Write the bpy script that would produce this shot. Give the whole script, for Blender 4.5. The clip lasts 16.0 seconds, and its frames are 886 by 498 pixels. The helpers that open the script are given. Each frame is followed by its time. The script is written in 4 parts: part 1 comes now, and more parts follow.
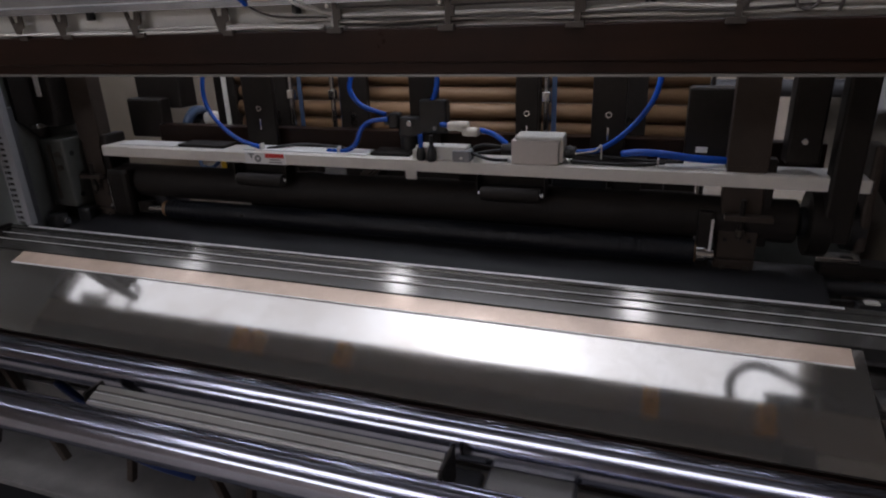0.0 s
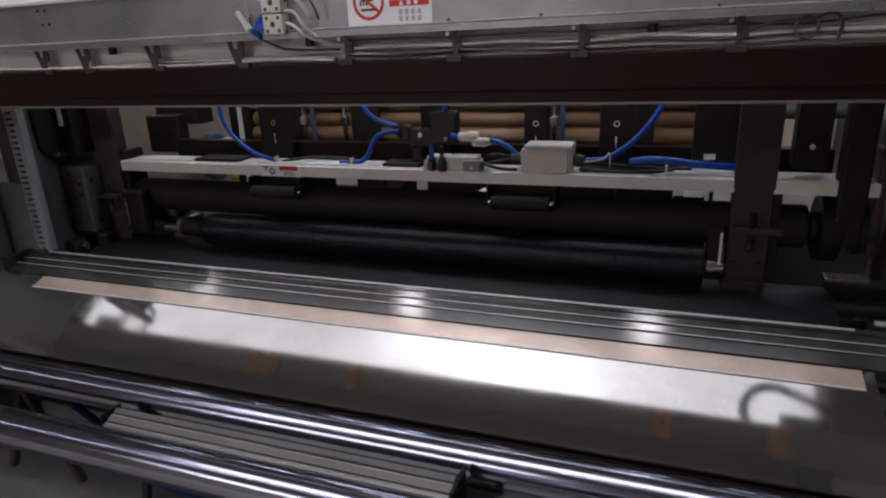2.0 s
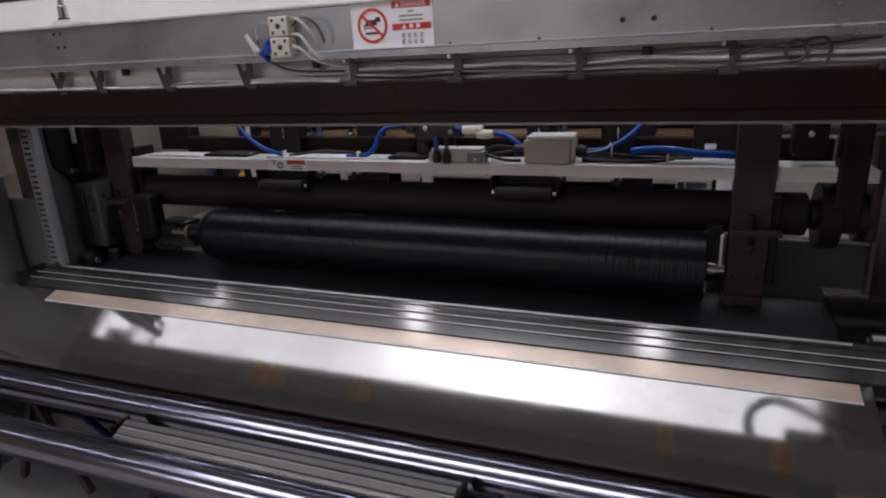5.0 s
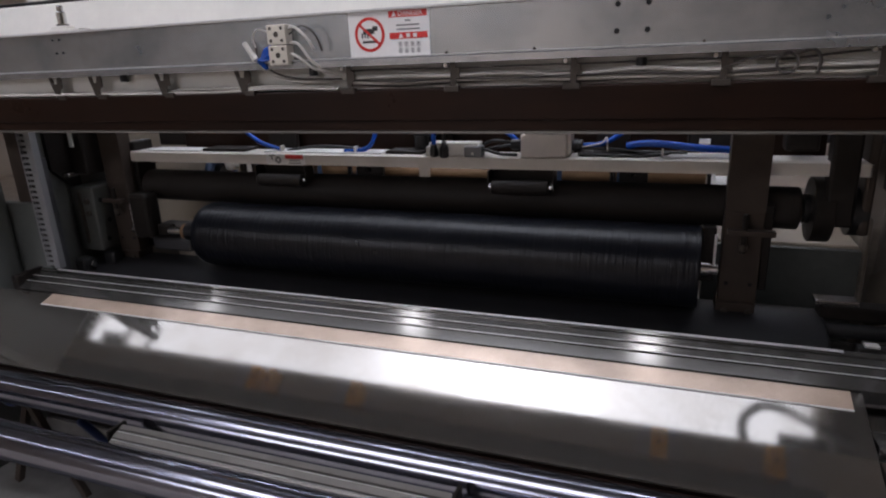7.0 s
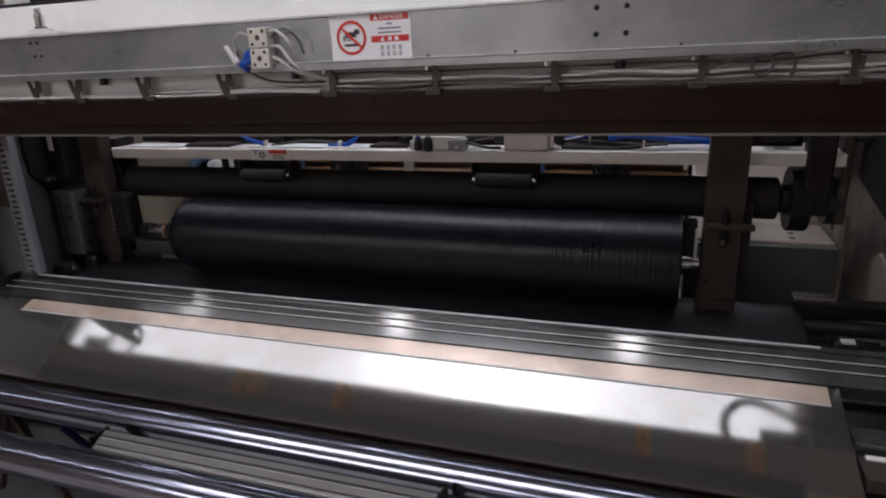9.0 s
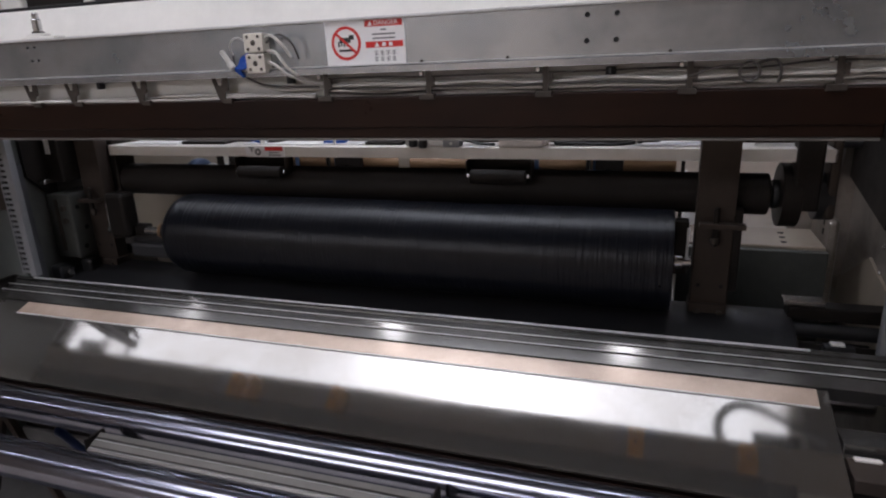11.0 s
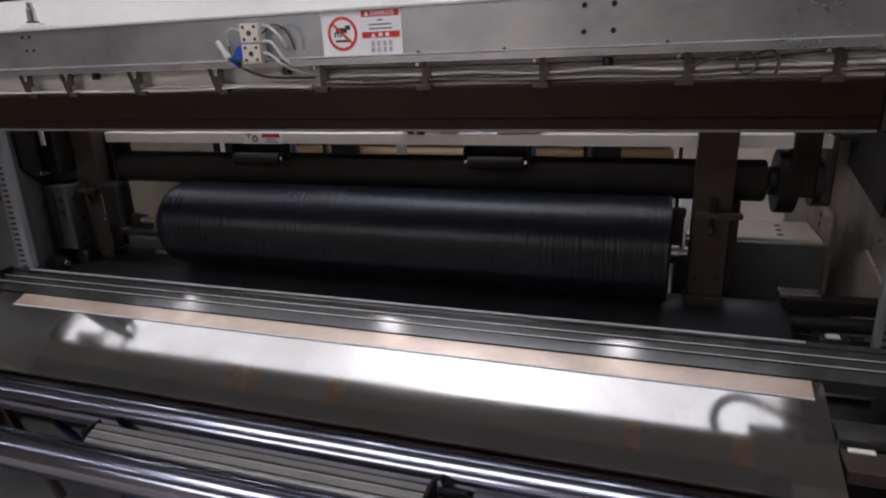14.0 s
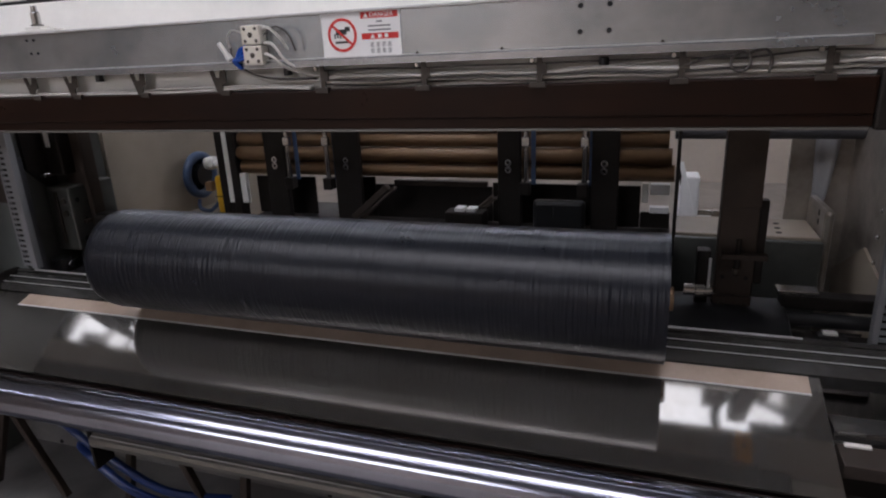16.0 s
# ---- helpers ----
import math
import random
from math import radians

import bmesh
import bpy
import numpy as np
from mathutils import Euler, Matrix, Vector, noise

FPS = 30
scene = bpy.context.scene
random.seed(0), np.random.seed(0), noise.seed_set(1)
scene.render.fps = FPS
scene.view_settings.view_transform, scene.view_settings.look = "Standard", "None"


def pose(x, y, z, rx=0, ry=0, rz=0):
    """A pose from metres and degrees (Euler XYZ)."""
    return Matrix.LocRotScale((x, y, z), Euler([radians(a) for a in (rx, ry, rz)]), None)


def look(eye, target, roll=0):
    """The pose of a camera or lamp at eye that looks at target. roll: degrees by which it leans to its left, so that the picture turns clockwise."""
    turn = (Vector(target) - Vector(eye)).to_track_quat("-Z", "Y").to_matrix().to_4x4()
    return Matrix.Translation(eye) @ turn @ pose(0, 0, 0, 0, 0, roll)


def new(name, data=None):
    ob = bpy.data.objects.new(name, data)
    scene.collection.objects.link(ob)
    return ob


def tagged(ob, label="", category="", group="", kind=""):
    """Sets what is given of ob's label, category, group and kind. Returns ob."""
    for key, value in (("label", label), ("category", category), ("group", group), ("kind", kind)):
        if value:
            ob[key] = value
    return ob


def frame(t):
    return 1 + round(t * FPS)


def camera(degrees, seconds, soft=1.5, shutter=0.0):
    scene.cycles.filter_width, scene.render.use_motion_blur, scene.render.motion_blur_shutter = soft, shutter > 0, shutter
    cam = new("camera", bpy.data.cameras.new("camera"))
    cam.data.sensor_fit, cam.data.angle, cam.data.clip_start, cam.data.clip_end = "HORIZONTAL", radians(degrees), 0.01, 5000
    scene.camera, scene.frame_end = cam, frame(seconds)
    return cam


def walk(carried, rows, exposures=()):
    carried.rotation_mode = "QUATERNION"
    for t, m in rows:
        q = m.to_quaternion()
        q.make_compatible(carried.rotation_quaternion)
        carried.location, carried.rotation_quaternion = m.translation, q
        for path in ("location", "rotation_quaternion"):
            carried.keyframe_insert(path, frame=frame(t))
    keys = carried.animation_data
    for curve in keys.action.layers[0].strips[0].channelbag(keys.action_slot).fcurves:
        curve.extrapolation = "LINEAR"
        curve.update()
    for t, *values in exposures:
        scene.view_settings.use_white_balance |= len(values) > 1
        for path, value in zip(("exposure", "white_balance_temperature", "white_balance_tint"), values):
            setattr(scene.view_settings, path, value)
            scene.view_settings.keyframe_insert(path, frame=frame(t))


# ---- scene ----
cam = camera(71.3, 16.0, soft=2.1)
PATH = [
    (0, (0.233, -1.024, 1.412), (-0.385, 0.74, 0.701), -1.9),
    (0.5, (0.239, -1.032, 1.416), (-0.391, 0.74, 0.735), -1.9),
    (1, (0.24, -1.034, 1.418), (-0.396, 0.74, 0.75), -1.9),
    (1.5, (0.239, -1.037, 1.423), (-0.407, 0.737, 0.762), -2.4),
    (2, (0.243, -1.039, 1.425), (-0.417, 0.735, 0.778), -2.6),
    (2.5, (0.24, -1.042, 1.426), (-0.427, 0.731, 0.783), -2.7),
    (3, (0.245, -1.045, 1.431), (-0.423, 0.726, 0.785), -2.9),
    (3.5, (0.246, -1.053, 1.433), (-0.423, 0.719, 0.793), -2.7),
    (4, (0.249, -1.056, 1.44), (-0.428, 0.715, 0.805), -2.8),
    (4.5, (0.257, -1.056, 1.439), (-0.428, 0.719, 0.82), -2.9),
    (7, (0.264, -1.063, 1.449), (-0.41, 0.722, 0.849), -2.5),
    (7.5, (0.267, -1.052, 1.451), (-0.397, 0.732, 0.837), -3.0),
    (8, (0.264, -1.052, 1.45), (-0.384, 0.739, 0.839), -2.9),
    (8.5, (0.268, -1.058, 1.452), (-0.37, 0.736, 0.841), -2.9),
    (9, (0.27, -1.066, 1.454), (-0.361, 0.734, 0.852), -2.6),
    (11.5, (0.281, -1.082, 1.456), (-0.341, 0.728, 0.876), -2.4),
    (12, (0.281, -1.092, 1.459), (-0.347, 0.721, 0.894), -2.4),
    (12.5, (0.285, -1.091, 1.461), (-0.352, 0.719, 0.897), -2.8),
    (13, (0.286, -1.084, 1.457), (-0.349, 0.721, 0.876), -2.9),
    (13.5, (0.284, -1.078, 1.453), (-0.337, 0.726, 0.855), -2.6),
    (14, (0.283, -1.075, 1.452), (-0.332, 0.727, 0.842), -2.3),
    (14.5, (0.282, -1.075, 1.453), (-0.33, 0.726, 0.833), -2.1),
    (15, (0.286, -1.08, 1.453), (-0.329, 0.721, 0.838), -2.3),
    (15.5, (0.293, -1.085, 1.452), (-0.329, 0.714, 0.839), -2.5),
    (16, (0.293, -1.087, 1.451), (-0.33, 0.714, 0.844), -2.6),
]
walk(cam, [(t, look(eye, aim, roll)) for t, eye, aim, roll in PATH], exposures=[(0, -0.09, 6740, 19), (4.5, 0.0, 6740, 19), (8, 0.12, 6740, 19), (11.5, 0.20, 6740, 19), (12.5, 0.26, 6740, 19), (14, 0.16, 6740, 19), (16, 0.26, 6740, 19)])

# ---------------- light and world ----------------
world = bpy.data.worlds.new("hall_air")
scene.world = world
world.use_nodes = True
world.node_tree.nodes["Background"].inputs[0].default_value = (0.75, 0.85, 1.0, 1)
world.node_tree.nodes["Background"].inputs[1].default_value = 0.012
PANEL_GLOW = 2.1
MODULE_GLOW = 7.0
LAMP_GLOW = 14.0
TUBE_GLOW = 15.0
FILL_GLOW = 5.7
OVERHEAD_GLOW = 4.9
scene.view_settings.exposure = 0.0


# ---------------- materials ----------------
def mat(name, color, rough=0.5, metal=0.0, grain=0.0, grain_scale=60.0, stain=0.0, stain_scale=6.0, bump=0.0,
        stretch=(1, 1, 1), glow=0.0, rough_var=0.0, coat=0.0, stain_color=None, space="Object", aniso=0.0):
    m = bpy.data.materials.new(name)
    m.use_nodes = True
    nt = m.node_tree
    b = nt.nodes["Principled BSDF"]
    b.inputs["Base Color"].default_value = (*color, 1)
    b.inputs["Roughness"].default_value = rough
    b.inputs["Metallic"].default_value = metal
    if coat:
        b.inputs["Coat Weight"].default_value = coat
        b.inputs["Coat Roughness"].default_value = 0.15
    if glow:
        b.inputs["Emission Color"].default_value = (*color, 1)
        b.inputs["Emission Strength"].default_value = glow
        return m
    tc = nt.nodes.new("ShaderNodeTexCoord")
    mp = nt.nodes.new("ShaderNodeMapping")
    mp.inputs["Scale"].default_value = stretch
    nt.links.new(tc.outputs[space], mp.inputs[0])
    n1 = nt.nodes.new("ShaderNodeTexNoise")
    n1.inputs["Scale"].default_value = grain_scale
    n1.inputs["Detail"].default_value = 5
    nt.links.new(mp.outputs[0], n1.inputs["Vector"])
    n2 = nt.nodes.new("ShaderNodeTexNoise")
    n2.inputs["Scale"].default_value = stain_scale
    n2.inputs["Detail"].default_value = 6
    n2.inputs["Roughness"].default_value = 0.65
    nt.links.new(tc.outputs[space], n2.inputs["Vector"])
    col = None
    if stain:
        r = nt.nodes.new("ShaderNodeMapRange")
        r.inputs["From Min"].default_value, r.inputs["From Max"].default_value = 0.38, 0.68
        r.inputs["To Min"].default_value, r.inputs["To Max"].default_value = 0.0, stain
        nt.links.new(n2.outputs["Fac"], r.inputs["Value"])
        mx = nt.nodes.new("ShaderNodeMix")
        mx.data_type = "RGBA"
        nt.links.new(r.outputs[0], mx.inputs["Factor"])
        mx.inputs["A"].default_value = (*color, 1)
        mx.inputs["B"].default_value = (*(stain_color or [c * 0.45 for c in color]), 1)
        col = mx.outputs["Result"]
    if grain:
        r2 = nt.nodes.new("ShaderNodeMapRange")
        r2.inputs["To Min"].default_value, r2.inputs["To Max"].default_value = 1 - grain, 1 + grain
        nt.links.new(n1.outputs["Fac"], r2.inputs["Value"])
        m2 = nt.nodes.new("ShaderNodeMix")
        m2.data_type, m2.blend_type = "RGBA", "MULTIPLY"
        m2.inputs["Factor"].default_value = 1
        if col:
            nt.links.new(col, m2.inputs["A"])
        else:
            m2.inputs["A"].default_value = (*color, 1)
        nt.links.new(r2.outputs[0], m2.inputs["B"])
        col = m2.outputs["Result"]
    if col:
        nt.links.new(col, b.inputs["Base Color"])
    if rough_var:
        r3 = nt.nodes.new("ShaderNodeMapRange")
        r3.inputs["From Min"].default_value, r3.inputs["From Max"].default_value = 0.3, 0.7
        r3.inputs["To Min"].default_value, r3.inputs["To Max"].default_value = rough - rough_var, rough + rough_var
        nt.links.new(n2.outputs["Fac"], r3.inputs["Value"])
        nt.links.new(r3.outputs[0], b.inputs["Roughness"])
    if bump:
        bp = nt.nodes.new("ShaderNodeBump")
        bp.inputs["Strength"].default_value = bump
        bp.inputs["Distance"].default_value = 0.001
        nt.links.new(n1.outputs["Fac"], bp.inputs["Height"])
        nt.links.new(bp.outputs[0], b.inputs["Normal"])
    if aniso:
        b.inputs["Anisotropic"].default_value = aniso
    return m


ZINC = mat("galvanised_steel", (0.56, 0.575, 0.60), 0.25, 0.88, 0.05, 26, 0.8, 4.5, 0.0, stretch=(0.35, 1, 2.2), rough_var=0.04, stain_color=(0.25, 0.28, 0.29))
BROWN = mat("dark_bronze_steel", (0.018, 0.0075, 0.0045), 0.34, 0.15, 0.45, 60, 0.8, 3, 0.05, stretch=(0.05, 1, 1), rough_var=0.1)
STAINLESS = mat("brushed_stainless", (0.385, 0.36, 0.335), 0.075, 0.90, 0.12, 220, 0.35, 6, 0.015, stretch=(1, 0.06, 1), rough_var=0.025, stain_color=(0.25, 0.20, 0.16))
TAPE = mat("tan_glass_cloth_tape", (0.58, 0.44, 0.35), 0.19, 0.30, 0.12, 300, 0.4, 9, 0.08, rough_var=0.06)
ALU = mat("anodised_aluminium", (0.205, 0.195, 0.185), 0.15, 0.82, 0.06, 120, 0.2, 3, 0.0, stretch=(0.03, 1, 1), rough_var=0.015)
ALU_RAW = mat("matt_aluminium", (0.22, 0.21, 0.195), 0.45, 0.75, 0.08, 150, 0.25, 5, 0.02, stretch=(0.05, 1, 1))
CHROME = mat("polished_chrome", (0.37, 0.38, 0.46), 0.17, 1.0, 0.06, 40, 0.3, 4, 0.0, stretch=(4, 0.5, 0.5), rough_var=0.02)
RUBBER = mat("black_rubber", (0.024, 0.020, 0.018), 0.58, 0.0, 0.3, 200, 0.5, 5, 0.15, rough_var=0.08)
DRUM = mat("black_drum_covering", (0.018, 0.0175, 0.0195), 0.48, 0.0, 0.25, 260, 0.4, 4, 0.15, rough_var=0.06)
CREAM = mat("cream_paint", (0.82, 0.80, 0.75), 0.5, 0.0, 0.05, 40, 0.2, 4, 0.03)
BARPAINT = mat("pale_grey_paint", (0.80, 0.76, 0.70), 0.42, 0.0, 0.05, 60, 0.25, 5, 0.03)
BOXPAINT = mat("grey_beige_plastic", (0.66, 0.60, 0.55), 0.5, 0.0, 0.05, 100, 0.15, 8, 0.02)
CARD = mat("brown_cardboard", (0.25, 0.145, 0.075), 0.55, 0.0, 0.15, 90, 0.35, 6, 0.1, stretch=(0.2, 1, 1))
BLACKMETAL = mat("black_painted_steel", (0.021, 0.0175, 0.0155), 0.45, 0.2, 0.2, 90, 0.4, 6, 0.05, rough_var=0.08)
FRAME = mat("dark_grey_brown_steel", (0.070, 0.054, 0.045), 0.5, 0.3, 0.15, 80, 0.5, 5, 0.05, rough_var=0.08)
SLATE = mat("slate_grey_steel", (0.085, 0.085, 0.092), 0.5, 0.3, 0.12, 60, 0.5, 4, 0.04)
CABINET = mat("grey_green_enamel", (0.135, 0.145, 0.135), 0.5, 0.0, 0.06, 60, 0.3, 3, 0.03)
DUCT = mat("grey_pvc", (0.25, 0.25, 0.26), 0.55, 0.0, 0.06, 80, 0.2, 6, 0.02)
SIDEPLATE = mat("ground_steel_plate", (0.42, 0.375, 0.33), 0.32, 0.55, 0.15, 40, 0.9, 3.2, 0.03, rough_var=0.05, stain_color=(0.10, 0.08, 0.066))
BLUE = mat("blue_polyurethane", (0.006, 0.075, 0.42), 0.22, 0.0, 0.06, 60, 0.2, 8)
BLACKPLASTIC = mat("black_plastic", (0.014, 0.014, 0.015), 0.35, 0.0, 0.15, 120, 0.2, 8, 0.05)
WHITEPLASTIC = mat("white_plastic", (0.68, 0.66, 0.62), 0.4, 0.0, 0.05, 90, 0.2, 9)
CERAMIC = mat("cream_ceramic", (0.72, 0.67, 0.58), 0.3, 0.0, 0.05, 90, 0.3, 12)
WIRE = mat("grey_white_wire", (0.66, 0.63, 0.58), 0.5, 0.0, 0.1, 60, 0.4, 12)
WIREDARK = mat("dark_wire", (0.07, 0.06, 0.055), 0.5, 0.0, 0.1, 60, 0.3, 12)
BRACKET = mat("dark_clip_steel", (0.075, 0.062, 0.052), 0.5, 0.5, 0.15, 60, 0.5, 14)
HOLE = mat("hole_black", (0.006, 0.006, 0.006), 0.8)
WHITE = mat("label_white", (0.86, 0.85, 0.84), 0.4, 0.0, 0.03, 60, 0.12, 12)
RED = mat("label_red", (0.62, 0.025, 0.02), 0.4, 0.0, 0.04, 60)
INK = mat("label_ink", (0.02, 0.02, 0.02), 0.5)
GREYINK = mat("label_grey_ink", (0.22, 0.22, 0.22), 0.5)
YELLOW = mat("yellow_paint", (0.75, 0.42, 0.02), 0.4, 0.0, 0.05, 60, 0.2, 9)
FLOOR = mat("grey_epoxy_floor", (0.42, 0.37, 0.32), 0.4, 0.0, 0.08, 30, 0.4, 1.5, 0.02, rough_var=0.1)
WALL = mat("hall_wall_paint", (0.64, 0.55, 0.46), 0.7, 0.0, 0.05, 20, 0.25, 1.0, 0.03)
CEIL = mat("hall_ceiling_sheet", (0.45, 0.45, 0.45), 0.7, 0.0, 0.05, 20, 0.2, 1.0)
DIFFUSER = mat("lit_diffuser", (0.78, 0.885, 1.0), 0.5, glow=PANEL_GLOW)
LAMPGLASS = mat("lit_lamp_glass", (0.84, 0.92, 1.0), 0.5, glow=LAMP_GLOW)
FILLGLOW = mat("lit_fill_panel", (0.86, 0.92, 1.0), 0.5, glow=FILL_GLOW)
OVERGLOW = mat("lit_overhead_panel", (0.86, 0.92, 1.0), 0.5, glow=OVERHEAD_GLOW)
TUBEGLASS = mat("lit_tube", (0.76, 0.85, 1.0), 0.5, glow=TUBE_GLOW)
# the diffuser glows most in front of its lamp
nt = DIFFUSER.node_tree
tc = nt.nodes.new("ShaderNodeTexCoord")
mp = nt.nodes.new("ShaderNodeMapping")
mp.inputs["Location"].default_value = (0.40 / 0.95, -0.53 / 0.6, 0)
mp.inputs["Scale"].default_value = (1 / 0.95, 1 / 0.6, 1)
gr = nt.nodes.new("ShaderNodeTexGradient")
gr.gradient_type = "QUADRATIC_SPHERE"
mr = nt.nodes.new("ShaderNodeMapRange")
mr.inputs["To Min"].default_value, mr.inputs["To Max"].default_value = PANEL_GLOW, MODULE_GLOW
nt.links.new(tc.outputs["Object"], mp.inputs[0])
nt.links.new(mp.outputs[0], gr.inputs[0])
nt.links.new(gr.outputs["Fac"], mr.inputs["Value"])
nt.links.new(mr.outputs[0], nt.nodes["Principled BSDF"].inputs["Emission Strength"])
FILM = mat("black_film", (0.0062, 0.0072, 0.0115), 0.30, 0.0, 0.35, 1.0, 0.0, 9, 1.0, stretch=(130, 7, 7), rough_var=0.03)
STONE = mat("beige_machine_paint", (0.33, 0.275, 0.215), 0.5, 0.0, 0.06, 40, 0.4, 5, 0.03)
# pale edge colour; on flange, lip and ridges it stands in for highlights
PALE_EDGE = mat("pale_edge_paint", (0.62, 0.61, 0.59), 0.45, 0.3, 0.15, 60, 0.3, 20)
NAVY = mat("dark_blue_hose", (0.006, 0.024, 0.11), 0.3, 0.0, 0.1, 40)
DULLBLUE = mat("dull_blue_hose", (0.05, 0.085, 0.16), 0.45, 0.0, 0.1, 40)
COVER = mat("warm_grey_cover_paint", (0.46, 0.385, 0.315), 0.5, 0.0, 0.08, 40, 0.4, 5, 0.03)
CARDEND = mat("cut_cardboard", (0.42, 0.30, 0.19), 0.7, 0.0, 0.2, 200)
GREASE = mat("bright_steel", (0.62, 0.61, 0.60), 0.22, 1.0, 0.05, 60, 0.2, 9)
# for the hazy plastic sheet and the sheen ribbon on the side plate
WRAP_AND_SHEEN = mat("hazy_plastic_and_sheen", (0.42, 0.42, 0.43), 0.25, 0.0, 0.1, 12, 0.3, 6, 0.3)


BASEPAINT = mat("pale_grey_base_paint", (0.20, 0.19, 0.185), 0.5, 0.0, 0.08, 40, 0.5, 6, 0.03)
DARKGREEN = mat("grey_green_frame_paint", (0.085, 0.088, 0.080), 0.5, 0.1, 0.12, 50, 0.5, 6, 0.04)

for m in (BROWN, BLACKMETAL, FRAME, RUBBER, DRUM):
    m.node_tree.nodes["Principled BSDF"].inputs["Specular IOR Level"].default_value = 0.22

# ---------------- mesh helpers ----------------
def bm_new():
    return bmesh.new()


def add_box(bm, x0, y0, z0, x1, y1, z1, bev=0.0, m=None):
    r = bmesh.ops.create_cube(bm, size=1)
    vs = r["verts"]
    bmesh.ops.scale(bm, vec=(x1 - x0, y1 - y0, z1 - z0), verts=vs)
    bmesh.ops.translate(bm, vec=((x0 + x1) / 2, (y0 + y1) / 2, (z0 + z1) / 2), verts=vs)
    if bev:
        es = list({e for v in vs for e in v.link_edges})
        out = bmesh.ops.bevel(bm, geom=es, offset=bev, segments=2, affect="EDGES", profile=0.5)
        vs = list({v for f in out["faces"] for v in f.verts} | {v for v in vs if v.is_valid})
    if m is not None:
        bmesh.ops.transform(bm, matrix=m, verts=[v for v in vs if v.is_valid])
    return bm


def add_lathe(bm, axis, c, prof, seg=48, m=None):
    """prof: (along, radius) pairs; axis x, y or z; c: the origin of the axis."""
    rings = []
    for s, r in prof:
        ring = []
        for i in range(seg):
            a = 2 * math.pi * i / seg
            u, v = r * math.cos(a), r * math.sin(a)
            p = {"x": (s, u, v), "y": (u, s, v), "z": (u, v, s)}[axis]
            p = Vector(p) + Vector(c)
            ring.append(bm.verts.new(m @ p if m else p))
        rings.append(ring)
    for a, b in zip(rings, rings[1:]):
        for i in range(seg):
            j = (i + 1) % seg
            f = bm.faces.new((a[i], a[j], b[j], b[i]))
            f.smooth = True
    for ring in (rings[0], rings[-1]):
        try:
            bm.faces.new(ring)
        except ValueError:
            pass
    return bm


def add_cyl(bm, axis, c, s0, s1, r, seg=48, ch=0.0015, m=None):
    ch = min(ch, r * 0.3, abs(s1 - s0) * 0.3)
    e = ch * (1.6 if s1 > s0 else -1.6)
    return add_lathe(bm, axis, c, [(s0, r - ch), (s0 + e / 1.6, r), (s0 + e, r), (s1 - e, r), (s1 - e / 1.6, r), (s1, r - ch)], seg, m)


def add_sweep(bm, pts, r, seg=10, sub=6):
    """A round hose through the points."""
    P = [Vector(p) for p in pts]
    Q = []
    for i in range(len(P) - 1):
        p0, p1, p2, p3 = P[max(i - 1, 0)], P[i], P[i + 1], P[min(i + 2, len(P) - 1)]
        for k in range(sub):
            t = k / sub
            Q.append(0.5 * ((2 * p1) + (p2 - p0) * t + (2 * p0 - 5 * p1 + 4 * p2 - p3) * t * t + (3 * p1 - p0 - 3 * p2 + p3) * t ** 3))
    Q.append(P[-1])
    up, rings = Vector((0.13, 0.29, 0.95)), []
    for i, q in enumerate(Q):
        d = (Q[min(i + 1, len(Q) - 1)] - Q[max(i - 1, 0)]).normalized()
        a = d.cross(up)
        a = a.normalized() if a.length > 1e-4 else Vector((1, 0, 0))
        b = d.cross(a).normalized()
        up = a.cross(d)
        rings.append([bm.verts.new(q + r * (math.cos(2 * math.pi * k / seg) * a + math.sin(2 * math.pi * k / seg) * b)) for k in range(seg)])
    for a, b in zip(rings, rings[1:]):
        for i in range(seg):
            j = (i + 1) % seg
            bm.faces.new((a[i], a[j], b[j], b[i])).smooth = True
    bm.faces.new(rings[0])
    bm.faces.new(rings[-1])
    return bm


def add_extrude(bm, prof, x0, x1):
    """A closed outline of (y, z) drawn out along x."""
    a = [bm.verts.new((x0, y, z)) for y, z in prof]
    b = [bm.verts.new((x1, y, z)) for y, z in prof]
    n = len(prof)
    for i in range(n):
        j = (i + 1) % n
        bm.faces.new((a[i], a[j], b[j], b[i]))
    bm.faces.new(a)
    bm.faces.new(b)
    return bm


def finish(bm, name, material):
    bmesh.ops.recalc_face_normals(bm, faces=bm.faces[:])
    me = bpy.data.meshes.new(name)
    bm.to_mesh(me)
    bm.free()
    me.materials.append(material)
    return me


def part(name, bm, material, parent, label=""):
    ob = new(name, finish(bm, name, material))
    ob.parent = parent
    if label:
        ob["label"] = label
    return ob


def solid(name, bm, material, label, category, group="", kind=""):
    return tagged(new(name, finish(bm, name, material)), label, category, group, kind)


def thing(name, label, category, group="", kind="", at=(0, 0, 0)):
    ob = new(name)
    ob.location = at
    return tagged(ob, label, category, group, kind)


def box(*a, **k):
    return add_box(bm_new(), *a, **k)


def cyl(*a, **k):
    return add_cyl(bm_new(), *a, **k)


def hose(pts, r, seg=10):
    return add_sweep(bm_new(), pts, r, seg)


